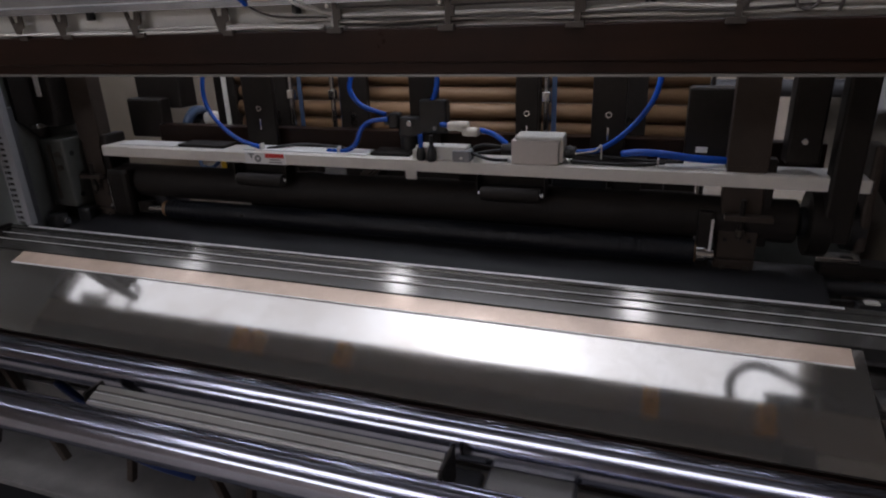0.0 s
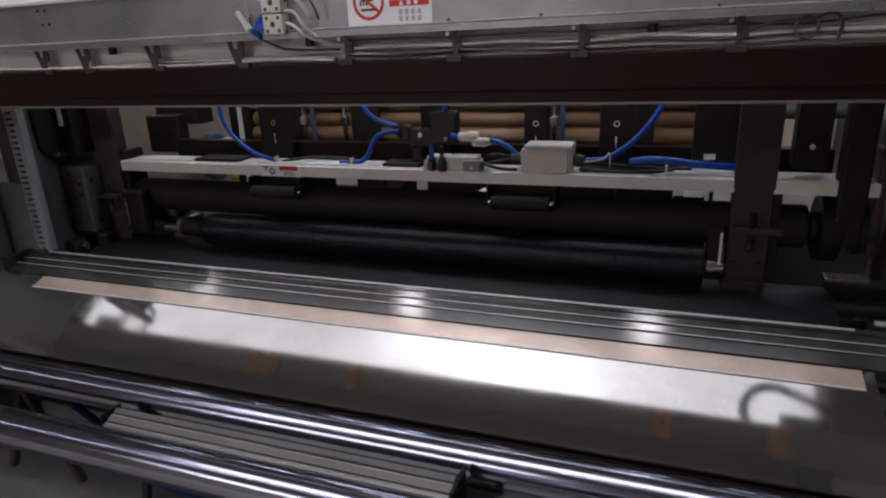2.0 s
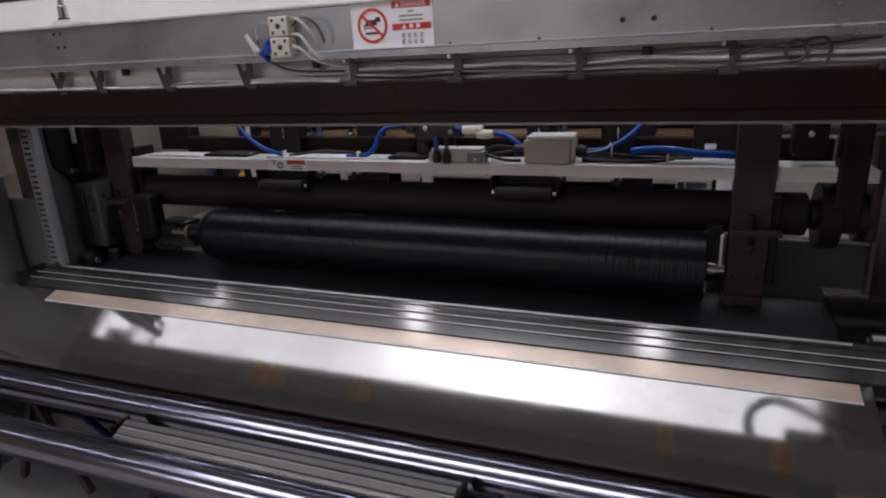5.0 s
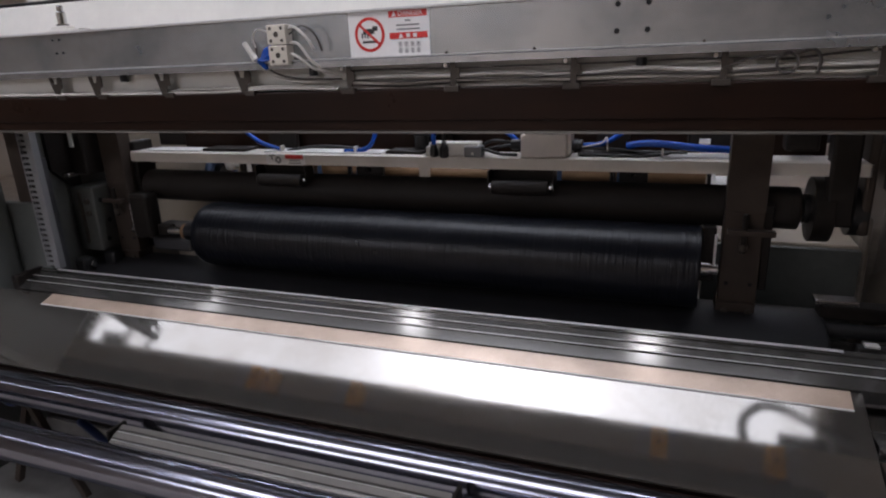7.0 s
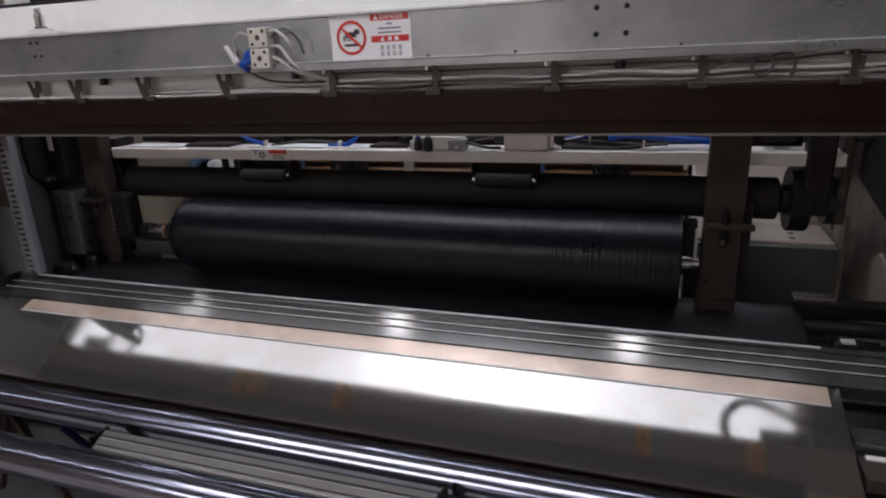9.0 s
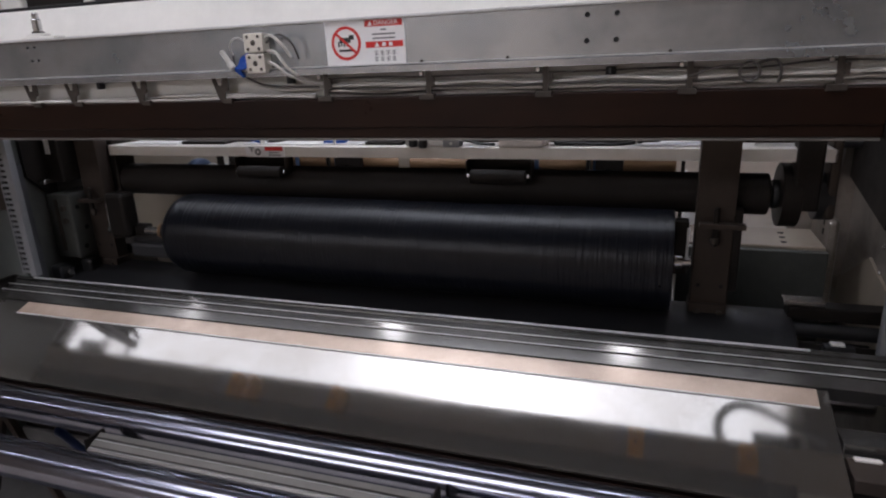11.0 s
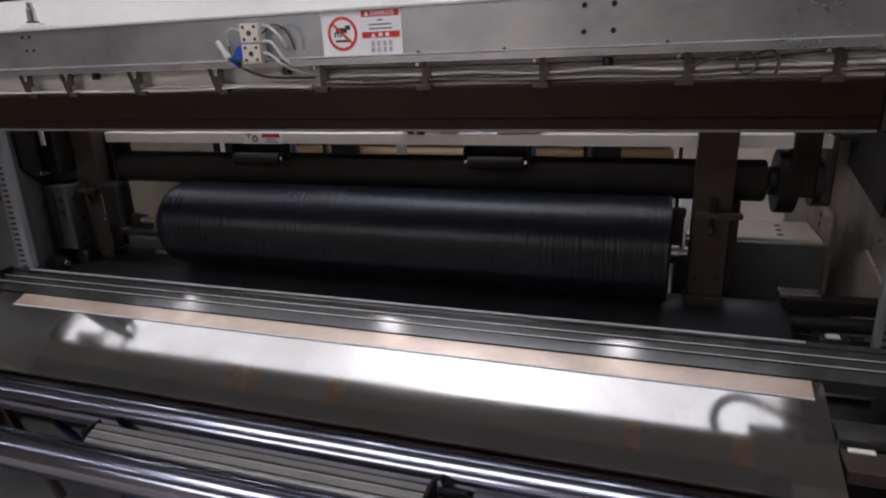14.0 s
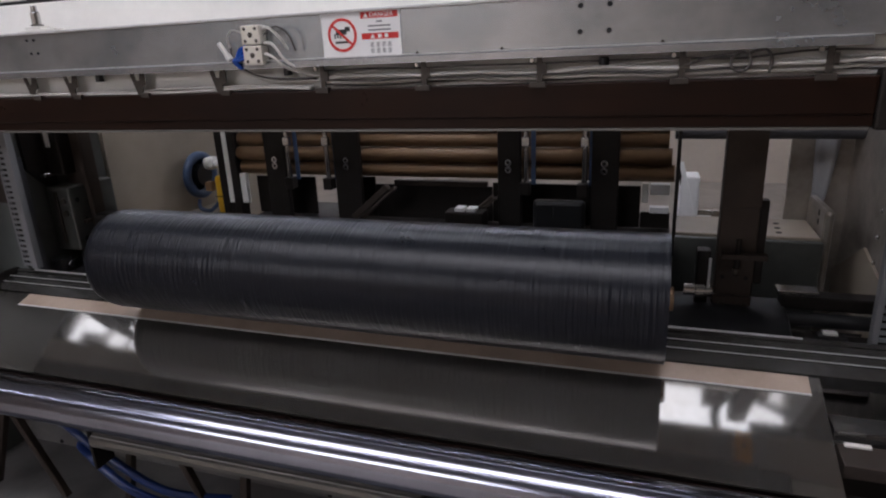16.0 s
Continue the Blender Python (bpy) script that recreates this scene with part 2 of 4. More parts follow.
# ---------------- the hall ----------------
solid("floor", box(-9, -7, -0.1, 9, 9, 0), FLOOR, "grey worn epoxy hall floor", "floor", kind="structure")
solid("wall_back", box(-9, 6.0, 0, 9, 6.2, 6), WALL, "beige painted hall wall", "wall", kind="structure")
solid("wall_front", box(-9, -7.2, 0, 9, -7, 6), WALL, "beige painted hall wall", "wall", kind="structure")
solid("wall_left", box(-9.2, -7, 0, -9, 6, 6), WALL, "beige painted hall wall", "wall", kind="structure")
solid("wall_right", box(9, -7, 0, 9.2, 6, 6), WALL, "beige painted hall wall", "wall", kind="structure")
solid("ceiling", box(-9.2, -7.2, 6, 9.2, 6.2, 6.1), CEIL, "grey sheet metal hall ceiling", "ceiling", kind="structure")


def tube_light(x0, x1, y, z, offsets, r=0.018):
    t = thing("tube_light", "long white tube light out of view in the hall", "lamp", "hall lights", at=(0, y, z))
    part("housing", box(x0, -0.09, 0.03, x1, 0.09, 0.09, bev=0.01), CREAM, t)
    for dy in offsets:
        part("tube", cyl("x", (0, dy, 0), x0 + 0.03, x1 - 0.03, r, 16), TUBEGLASS, t, "glowing white tube")
    for x in (x0 + 0.4, x1 - 0.4):
        part("hanger", cyl("z", (x, 0, 0), 0.09, 6.0 - z, 0.006, 8), BLACKMETAL, t)
    return t


tube_light(-6.0, 3.2, -1.75, 3.4, (0.0,), 0.012)
# rear tube: unseen, added to brighten the hall behind the winder
tube_light(-6.0, 3.2, 3.6, 3.4, (-0.05, 0.05), 0.024)


def unseen_panel(x0, x1, y, z, w, glass):
    t = thing("unseen_panel", "wide white lit panel added out of view in the hall", "lamp", "hall panels", at=(0, y, z))
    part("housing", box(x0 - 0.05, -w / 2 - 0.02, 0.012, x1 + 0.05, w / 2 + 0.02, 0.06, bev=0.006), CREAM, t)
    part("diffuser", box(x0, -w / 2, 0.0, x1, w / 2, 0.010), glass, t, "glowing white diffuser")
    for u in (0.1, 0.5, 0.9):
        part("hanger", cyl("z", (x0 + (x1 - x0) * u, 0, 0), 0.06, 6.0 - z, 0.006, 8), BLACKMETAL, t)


# front panel: unseen fill added to brighten the zinc and cream beams
unseen_panel(-4.3, -0.7, -4.6, 2.85, 1.5, FILLGLOW)
# overhead panel: added out of view, lights the beam fronts and chrome rollers
unseen_panel(-2.9, 1.7, -1.15, 3.7, 0.72, OVERGLOW)

# light over the winding place
# unseen dark sheets, added to darken the plate's reflection past the panel ends
for x0, x1 in ((-6.0, -3.27), (0.89, 3.0)):
    hood = thing("unseen_dark_sheet", "unseen dark sheet that darkens the reflection in the plate", "hood", "machine hoods", at=(0, 0, 2.06))
    part("sheet", box(x0, 0.05, 0, x1, 1.5, 0.02, bev=0.003), FRAME, hood)
    for x in (x0 + 0.3, x1 - 0.3):
        part("hanger", cyl("z", (x, 0.52, 0), 0.02, 3.94, 0.006, 8), BLACKMETAL, hood)
lp = thing("light_panel", "long white lit diffuser over the winder", "lamp", at=(0, 0, 2.05))
part("housing", box(-3.25, 0.385, 0.012, 0.87, 0.67, 0.06, bev=0.006), CREAM, lp)
part("diffuser", box(-3.2, 0.40, 0.0, 0.82, 0.655, 0.010), DIFFUSER, lp, "glowing white diffuser")
for x in (-2.9, -1.1, 0.7):
    part("hanger", cyl("z", (x, 0.52, 0), 0.06, 3.95, 0.006, 8), BLACKMETAL, lp)
for sx in (-2.02, -0.83, 0.22):
    d = thing("round_lamp", "round white lit spot lamp", "lamp", "lamps over the winder", at=(sx, 0.745, 2.02))
    part("housing", cyl("z", (0, 0, 0), 0.0, 0.09, 0.085, 32), CREAM, d)
    part("hanger", cyl("z", (0, 0, 0), 0.09, 3.98, 0.006, 8), BLACKMETAL, d)
    part("lens", cyl("z", (0, 0, 0), -0.008, -0.001, 0.05, 32), LAMPGLASS, d, "glowing lens")

for pts in ([(0.60, 0.385, 2.056), (0.590, 0.42, 2.028), (0.578, 0.47, 2.022), (0.590, 0.52, 2.022), (0.630, 0.560, 2.022), (0.680, 0.572, 2.022), (0.740, 0.558, 2.022), (0.800, 0.532, 2.022), (0.87, 0.505, 2.03), (0.95, 0.48, 2.058)],
            [(-2.46, 0.385, 2.056), (-2.45, 0.46, 2.026), (-2.41, 0.515, 2.022), (-2.35, 0.552, 2.022), (-2.295, 0.568, 2.022), (-2.25, 0.548, 2.022), (-2.243, 0.510, 2.022), (-2.27, 0.46, 2.026), (-2.30, 0.385, 2.056)]):
    solid("supply_cable", hose(pts, 0.017 if pts[0][0] > 0 else 0.012, 12), BLACKPLASTIC, "thick black supply cable looping under the light panel", "cable", "supply cables")
for x0, x1, y0, y1, n in ((-2.87, -2.685, 0.37, 0.69, "panel_strap"), (-2.60, -2.42, 0.37, 0.492, "panel_clamp"), (0.70, 0.86, 0.37, 0.478, "panel_clamp")):
    st = thing(n, "dark steel strap under the light panel", "bracket", "panel brackets", at=(0, 0, 2.03))
    part("strap_plate", box(x0, y0, 0.0, x1, y1, 0.012, bev=0.002), BLACKMETAL, st)
    part("strap_side", box(x0, y0, 0.0125, x1, y0 + 0.006, 0.05), BLACKMETAL, st)

# ---------------- upper cross beams ----------------
zb = thing("zinc_beam", "galvanised steel channel beam across the winder", "beam")
part("web", box(-3.4, 0.0, 1.449, 0.98, 0.004, 1.527), ZINC, zb)
# flange and lip edge get their highlights from a pale colour
part("upper_flange", box(-3.4, -0.006, 1.527, 0.98, 0.05, 1.532, bev=0.001), PALE_EDGE, zb, "bent upper flange, highlight put into its pale colour")
b = bm_new()
add_extrude(b, [(0.0, 1.4485), (-0.011, 1.4485), (-0.013, 1.4465), (-0.013, 1.4355), (-0.0108, 1.4355), (-0.0108, 1.4455), (0.0, 1.4465)], -3.4, 0.585)
part("lower_lip", b, ZINC, zb, "folded lower lip")
part("lip_edge", box(-3.4, -0.0125, 1.4487, 0.585, -0.0005, 1.4505), PALE_EDGE, zb, "upper lip edge, highlight put into its pale colour")
for x, z in ((0.171, 1.473), (0.217, 1.473), (0.171, 1.513), (0.217, 1.513), (-1.035, 1.487), (-1.015, 1.487), (-1.04, 1.515), (-1.02, 1.515)):
    part("bolt_hole", cyl("y", (x, 0, z), -0.0015, 0.0, 0.0042 if x > 0 else 0.0028, 16, 0.0003), HOLE, zb)
for x in (-0.115, 0.04, 0.3):
    part("rivet", cyl("y", (x, 0, 1.4525), -0.0015, 0.0, 0.0025, 12, 0.0004), BRACKET, zb)

cb = thing("cream_beam", "cream painted box beam behind the channel", "beam")
b = bm_new()
add_extrude(b, [(0.055, 1.44), (0.055, 1.522), (0.058, 1.532), (0.083, 1.597), (0.089, 1.6015), (0.235, 1.6015), (0.235, 1.44)], -3.4, 1.9)
part("body", b, CREAM, cb)
part("rubber_edge", box(-3.4, 0.090, 1.6017, 1.9, 0.103, 1.6095, bev=0.002), BLACKPLASTIC, cb, "black rubber edge strip")
part("rear_lip", box(-3.4, 0.024, 1.393, 1.05, 0.030, 1.4465), CREAM, cb)
part("rear_cover", box(-3.4, 0.2355, 1.425, 1.9, 0.240, 1.60, bev=0.001), COVER, cb, "grey-brown rear cover sheet")
part("under_cover", box(-3.4, 0.125, 1.428, 1.9, 0.2355, 1.439, bev=0.001), COVER, cb, "grey-brown cover sheet below")
part("rear_web", box(-3.4, 0.030, 1.42, 1.05, 0.056, 1.44), CREAM, cb)

bb = thing("brown_beam", "dark bronze coloured steel cutter beam with a bright lower edge", "beam")
part("body", box(-3.4, 0.0, 1.335, 0.604, 0.12, 1.392, bev=0.0025), BROWN, bb)
part("lower_step", box(-3.4, 0.003, 1.317, 0.604, 0.12, 1.336, bev=0.0015), BROWN, bb)
part("edge_strip", box(-3.4, -0.001, 1.3125, 0.60, 0.06, 1.3165), ALU_RAW, bb, "thin bright edge strip")
part("end_block", box(0.605, -0.004, 1.312, 0.68, 0.11, 1.40, bev=0.004), BLACKMETAL, bb)


ORANGE = mat("orange_paint", (0.92, 0.42, 0.05), 0.4, 0.2, 0.1, 60, 0.3, 20)
# unseen orange blocks, added so the plate reflects orange streaks
for x, w in ((0.284, 0.022), (-1.04, 0.018), (-0.98, 0.010), (-0.655, 0.018), (0.57, 0.020)):
    g = thing("reflected_orange_block", "unseen orange block added for the streaks reflected in the plate", "lug", "heater lugs", at=(x, 0.121, 1.352))
    part("lug", box(-w, 0, -0.046, w, 0.08, 0.03, bev=0.003), ORANGE, g)
    part("bolt", cyl("z", (0, 0.04, 0), -0.051, -0.046, 0.005, 8), GREASE, g)
tl = thing("valve_island", "dark valve island with hoses on top of the cream beam", "machine part", at=(0, 0.12, 1.602))
part("dark_box", box(-1.16, 0, 0, -0.98, 0.09, 0.10, bev=0.004), BLACKMETAL, tl)
part("brown_box", box(-0.97, 0.01, 0, -0.92, 0.09, 0.09, bev=0.004), BROWN, tl)
part("pale_box", box(-1.26, 0.01, 0, -1.19, 0.09, 0.09, bev=0.008), WHITEPLASTIC, tl)
part("yellow_cover", box(-0.80, 0.01, 0, -0.70, 0.09, 0.08, bev=0.006), YELLOW, tl)
part("grey_box", box(-0.69, 0.0, 0, -0.56, 0.09, 0.05, bev=0.004), SLATE, tl)
part("fittings", cyl("x", (0, 0.02, 0.012), -0.96, -0.88, 0.011, 14), BLACKPLASTIC, tl)
part("fitting_nut", cyl("x", (0, 0.0, 0.010), -0.975, -0.955, 0.009, 6), WHITEPLASTIC, tl)
for q in range(3):
    part("blue_hose", hose([(-0.90 + 0.03 * q, 0.03, 0.0), (-0.88 + 0.035 * q, 0.01, 0.035), (-0.83 + 0.03 * q, 0.02, 0.022), (-0.76 + 0.03 * q, 0.03, 0.0)], 0.008, 10), BLUE, tl)
for x0, x1 in ((0.87, 0.97), (-2.11, -2.01)):
    solid("roller_stand", box(x0, -0.42, 0, x1, 0.19, 0.87, bev=0.008), SLATE, "slate grey stand that carries the chrome rollers", "stand", "roller stands")


def peg(x, big):
    p = thing("post_clamp", "short bright steel stud on a white foot", "fitting", "studs on the channel beam", at=(x, 0.028, 1.531))
    part("foot", box(-0.050, -0.016, 0, 0.056, 0.014, 0.007, bev=0.0015), CREAM, p)
    part("foot_block", box(-0.030 - big * 0.01, -0.013, 0.007, 0.016 + big * 0.01, 0.012, 0.014 + big * 0.010, bev=0.0015), CREAM, p)
    part("stud", cyl("z", (-0.006, 0, 0), 0.014, 0.044, 0.0095, 20), GREASE, p)
    part("nut", cyl("z", (-0.006, 0, 0), 0.044, 0.057, 0.0065, 6), GREASE, p)
    part("washer", cyl("z", (-0.006, 0, 0), 0.0145, 0.018, 0.013, 16), BRACKET, p)


peg(-1.026, 0)
peg(0.20, 1)

# warning sign on the channel
sg = thing("warning_sign", "white and red danger sign stuck to the channel beam", "sign", at=(-0.2225, -0.0005, 1.4885))
part("card", box(-0.0785, -0.0008, -0.0385, 0.0785, 0.0, 0.0385, bev=0.0003), WHITE, sg)


def flat_ring(cx, cz, r0, r1, y, seg=40):
    bm = bm_new()
    ring = []
    for i in range(seg):
        a = 2 * math.pi * i / seg
        ring.append([bm.verts.new((cx + r * math.cos(a), yy, cz + r * math.sin(a))) for r, yy in ((r0, y), (r1, y), (r1, y + 0.0006), (r0, y + 0.0006))])
    for i in range(seg):
        p, q = ring[i], ring[(i + 1) % seg]
        for k in range(4):
            bm.faces.new((p[k], q[k], q[(k + 1) % 4], p[(k + 1) % 4]))
    return bm


part("ring", flat_ring(-0.037, 0.0, 0.0245, 0.0295, -0.0018), RED, sg, "red prohibition ring")
part("slash", box(-0.0265, -0.0019, -0.0022, 0.0265, -0.0009, 0.0022, m=Matrix.Translation((-0.037, 0, 0)) @ Matrix.Rotation(radians(42), 4, "Y")), RED, sg)
b = bm_new()
add_box(b, -0.050, -0.0014, 0.001, -0.028, -0.0009, 0.010)
for k in range(4):
    add_box(b, -0.0535 + 0.0055 * k, -0.00135, -0.006 + 0.001 * (k % 2), -0.0505 + 0.0055 * k, -0.0009, 0.003)
add_box(b, -0.031, -0.00138, 0.006, -0.021, -0.0009, 0.014)
part("pictogram", b, INK, sg, "black pictogram shape")
part("pictogram_base", box(-0.052, -0.0014, -0.0145, -0.024, -0.0009, -0.0105), INK, sg)
part("header", box(0.002, -0.0014, 0.0265, 0.0745, -0.0009, 0.0375), RED, sg, "red header band")
part("second_band", box(0.002, -0.0014, -0.0095, 0.0745, -0.0009, 0.0010), RED, sg, "red band")


def text(name, s, size, x, y, z, material, parent, extrude=0.0003):
    cu = bpy.data.curves.new(name, "FONT")
    cu.body, cu.size, cu.extrude = s, size, extrude
    cu.align_x, cu.align_y = "CENTER", "CENTER"
    tmp = bpy.data.objects.new(name, cu)
    me = bpy.data.meshes.new_from_object(tmp)
    me.materials.append(material)
    ob = new(name, me)
    ob.parent = parent
    ob.matrix_basis = pose(x, y, z, 90, 0, 0)
    return ob


text("lettering", "DANGER", 0.0115, 0.043, -0.0016, 0.032, WHITE, sg)
for tx, tz, s in ((0.0125, 0.0318, 0.0042), (0.024, -0.0045, 0.0042)):
    b = bm_new()
    vs = [b.verts.new((tx + dx * s, yy, tz + dz * s)) for yy in (-0.0017, -0.0012) for dx, dz in ((-1.1, -0.9), (1.1, -0.9), (0, 1.0))]
    for f in ((0, 1, 2), (5, 4, 3), (0, 3, 4, 1), (1, 4, 5, 2), (2, 5, 3, 0)):
        b.faces.new([vs[i] for i in f])
    part("triangle", b, WHITE, sg)
for z, w in ((0.0205, 0.011), (0.0132, 0.044), (0.0062, 0.044)):
    part("text_bar", box(0.038 - w / 2, -0.0013, z - 0.0014, 0.038 + w / 2, -0.0009, z + 0.0014), GREYINK, sg)
random.seed(5)
for row, z in enumerate((-0.019, -0.0295)):
    for k in range(4):
        x = 0.022 + 0.0115 * k
        b = bm_new()
        for q in range(3):
            add_box(b, x - 0.0038, -0.0013, z - 0.0036 + 0.0030 * q, x + 0.0038, -0.0009, z - 0.0024 + 0.0030 * q)
        add_box(b, x - 0.0007, -0.00135, z - 0.004, x + 0.0007, -0.0009, z + 0.004)
        part("text_bar", b, GREYINK, sg)
for k in range(2):
    x = 0.038 + 0.013 * k
    part("text_bar", box(x - 0.0035, -0.0018, -0.0075, x + 0.0035, -0.0015, -0.001), WHITE, sg)

# ceramic terminal block with its wires
tb = thing("terminal_block", "cream ceramic terminal block with screw holes", "connector", at=(-0.442, -0.013, 1.4795))
for dz in (0.018, -0.019):
    part("block", box(-0.0205, -0.012, dz - 0.0175, 0.0205, 0.012, dz + 0.0175, bev=0.002), CERAMIC, tb)
    for dx, zz, r in ((-0.012, 0.011, 0.0033), (0.012, 0.011, 0.0033), (0, 0, 0.0052), (-0.012, -0.011, 0.0033), (0.012, -0.011, 0.0033)):
        part("screw_hole", cyl("y", (dx, 0, dz + zz), -0.0128, -0.0118, r, 14, 0.0002), BRACKET, tb)
WY = -0.014
wl = thing("terminal_wiring", "loose white and grey wires at the terminal block", "wire")
wires = [
    ("white_wire", WIRE, 0.0029, [(-0.42, WY, 1.507), (-0.40, WY - 0.01, 1.508), (-0.378, WY - 0.008, 1.488), (-0.37, WY, 1.468)]),
    ("white_wire", WIRE, 0.0029, [(-0.42, WY, 1.482), (-0.395, WY - 0.01, 1.478), (-0.372, WY - 0.006, 1.447), (-0.34, 0.004, 1.424), (-0.30, 0.01, 1.418)]),
    ("white_wire", WIRE, 0.0029, [(-0.42, WY, 1.462), (-0.40, WY - 0.008, 1.456), (-0.375, WY, 1.435), (-0.33, 0.006, 1.420), (-0.29, 0.012, 1.415)]),
    ("grey_wire", WIREDARK, 0.0016, [(-0.42, WY, 1.497), (-0.385, WY - 0.012, 1.510), (-0.36, WY - 0.01, 1.495), (-0.352, WY - 0.002, 1.465)]),
    ("white_wire", WIRE, 0.0018, [(-0.462, WY, 1.50), (-0.478, WY - 0.012, 1.508), (-0.496, WY - 0.008, 1.495), (-0.497, WY, 1.476)]),
    ("dark_wire", WIREDARK, 0.002, [(-0.497, WY, 1.478), (-0.496, WY, 1.46), (-0.485, WY, 1.444), (-0.46, 0.0, 1.425), (-0.42, 0.008, 1.416), (-0.33, 0.01, 1.413)]),
    ("grey_wire", WIRE, 0.0022, [(-0.488, WY, 1.440), (-0.47, 0.0, 1.425), (-0.43, 0.008, 1.411), (-0.36, 0.012, 1.409), (-0.30, 0.012, 1.412)]),
]
for n, m, r, pts in wires:
    part(n, hose(pts, r, 8), m, wl)
cn = thing("wire_connector", "white crimp connector on blue wires", "connector", at=(0, 0, 0))
part("cap", cyl("x", (0, 0, 0), 0, 0.026, 0.005, 16, m=Matrix.Translation((-0.517, -0.022, 1.486)) @ Matrix.Rotation(radians(56), 4, "Y")), WHITEPLASTIC, cn)
part("collar", cyl("x", (0, 0, 0), 0.026, 0.040, 0.0065, 16, m=Matrix.Translation((-0.517, -0.022, 1.486)) @ Matrix.Rotation(radians(56), 4, "Y")), WHITEPLASTIC, cn)
for k in range(4):
    part("blue_wire", hose([(-0.462, WY, 1.478 - 0.006 * k), (-0.473, WY - 0.008, 1.470 - 0.006 * k), (-0.482 - 0.003 * k, WY - 0.006, 1.452), (-0.478, WY, 1.436)], 0.003, 8), BLUE, cn)

# clips and the cable bundle under the channel
def cable_clip(x, kind):
    c = thing("cable_clip", "small dark steel cable clip under the channel", "clip", "clips under the channel", at=(x, 0.004, 1.4))
    if kind == 0:
        b = bm_new()
        out = [(-0.020, 0.035), (-0.010, 0.035), (-0.007, 0.022), (0.002, 0.021), (0.005, 0.035), (0.018, 0.035), (0.018, 0.012), (0.009, 0.008), (0.005, -0.013), (-0.005, -0.013)]
        f0 = [b.verts.new((px, -0.003, pz)) for px, pz in out]
        f1 = [b.verts.new((px, -0.0005, pz)) for px, pz in out]
        b.faces.new(f0)
        b.faces.new(f1)
        for q in range(len(out)):
            b.faces.new((f0[q], f0[(q + 1) % len(out)], f1[(q + 1) % len(out)], f1[q]))
        part("spring_plate", b, BRACKET, c)
        part("foot", box(0.004, -0.008, -0.014, 0.026, 0.006, -0.004, bev=0.001), BRACKET, c)
    else:
        part("tongue", box(-0.004, -0.006, -0.014, 0.006, -0.003, 0.036, bev=0.0005), BRACKET, c)
        part("foot", box(-0.016, -0.010, -0.014, 0.012, 0.004, -0.004, bev=0.001), BRACKET, c)
        part("side_tab", box(0.006, -0.007, 0.008, 0.013, -0.003, 0.026, bev=0.0005), BRACKET, c)
        part("screw", cyl("y", (-0.012, 0, 0.031), -0.009, -0.001, 0.0045, 10), GREASE, c)


for x in (-1.06, -0.94, -0.752, -0.548):
    cable_clip(x, 0)
for x in (-0.31, -0.105, 0.104, 0.33, 0.535):
    cable_clip(x, 1)
for k, (z, m, r) in enumerate(((1.412, WIRE, 0.0034), (1.404, WIRE, 0.0030), (1.418, WIRE, 0.0022), (1.409, WIREDARK, 0.002), (1.424, WIREDARK, 0.0018), (1.399, WIREDARK, 0.0016))):
    random.seed(20 + k)
    xs = [-0.32 + 0.105 * i for i in range(13)]
    pts = [(x, 0.003 + 0.006 * (k % 3) + random.uniform(-0.003, 0.003), z + random.uniform(-0.004, 0.004) + 0.012 * max(0, x - 0.3)) for x in xs]
    solid("cable", hose(pts, r, 8), m, "thin heater cable in a bundle under the channel", "cable", "cable bundle")
for k, z in enumerate((1.397, 1.400)):
    random.seed(40 + k)
    pts = [(-1.9 + 0.13 * i, 0.004 + 0.007 * k + random.uniform(-0.003, 0.003), z + random.uniform(-0.003, 0.003)) for i in range(13)]
    solid("cable", hose(pts, 0.0026, 8), WIRE, "thin pale heater cable under the channel", "cable", "cable bundle")
lw = thing("wire_loop", "coiled spare loop of grey heater wire", "cable")
cx, cz = 0.415, 1.417
part("loop", hose([(0.33, 0.0, 1.413), (0.37, -0.005, 1.425)] + [(cx + 0.014 * math.cos(a), -0.006, cz + 0.014 * math.sin(a)) for a in [2.2 - 0.7 * i for i in range(12)]], 0.0022, 8), WIREDARK, lw)
part("tail", hose([(0.425, -0.005, 1.430), (0.448, -0.006, 1.434), (0.458, -0.004, 1.42), (0.456, 0.0, 1.40)], 0.0024, 8), WIREDARK, lw)
for x, z in ((-0.865, 1.429), (-0.39, 1.428), (0.21, 1.424)):
    solid("grommet", cyl("z", (x, 0.01, z), -0.008, 0.008, 0.0085, 14), BLACKPLASTIC, "black rubber bumper under the channel", "bumper", "bumpers")

# ---------------- plate, tape and front profile ----------------
SL = radians(20)
ca, sa = math.cos(SL), math.sin(SL)


def on_slope(d, h=0.0):
    """Down the slope by d from the top of the plate, h above it: (y, z)."""
    return 0.166 - d * ca - h * sa, 0.806 - d * sa + h * ca


def slope_slab(name, d0, d1, h0, h1, x0, x1, material, parent, label=""):
    b = bm_new()
    add_extrude(b, [on_slope(d0, h0), on_slope(d1, h0), on_slope(d1, h1), on_slope(d0, h1)], x0, x1)
    return part(name, b, material, parent, label)


pl = thing("guide_plate", "polished stainless guide plate sloping to the rollers", "plate")
slope_slab("plate", 0.0, 0.268, -0.006, 0.0, -2.0, 0.632, STAINLESS, pl)
slope_slab("lower_fold", 0.262, 0.268, -0.03, -0.006, -2.0, 0.632, BROWN, pl)
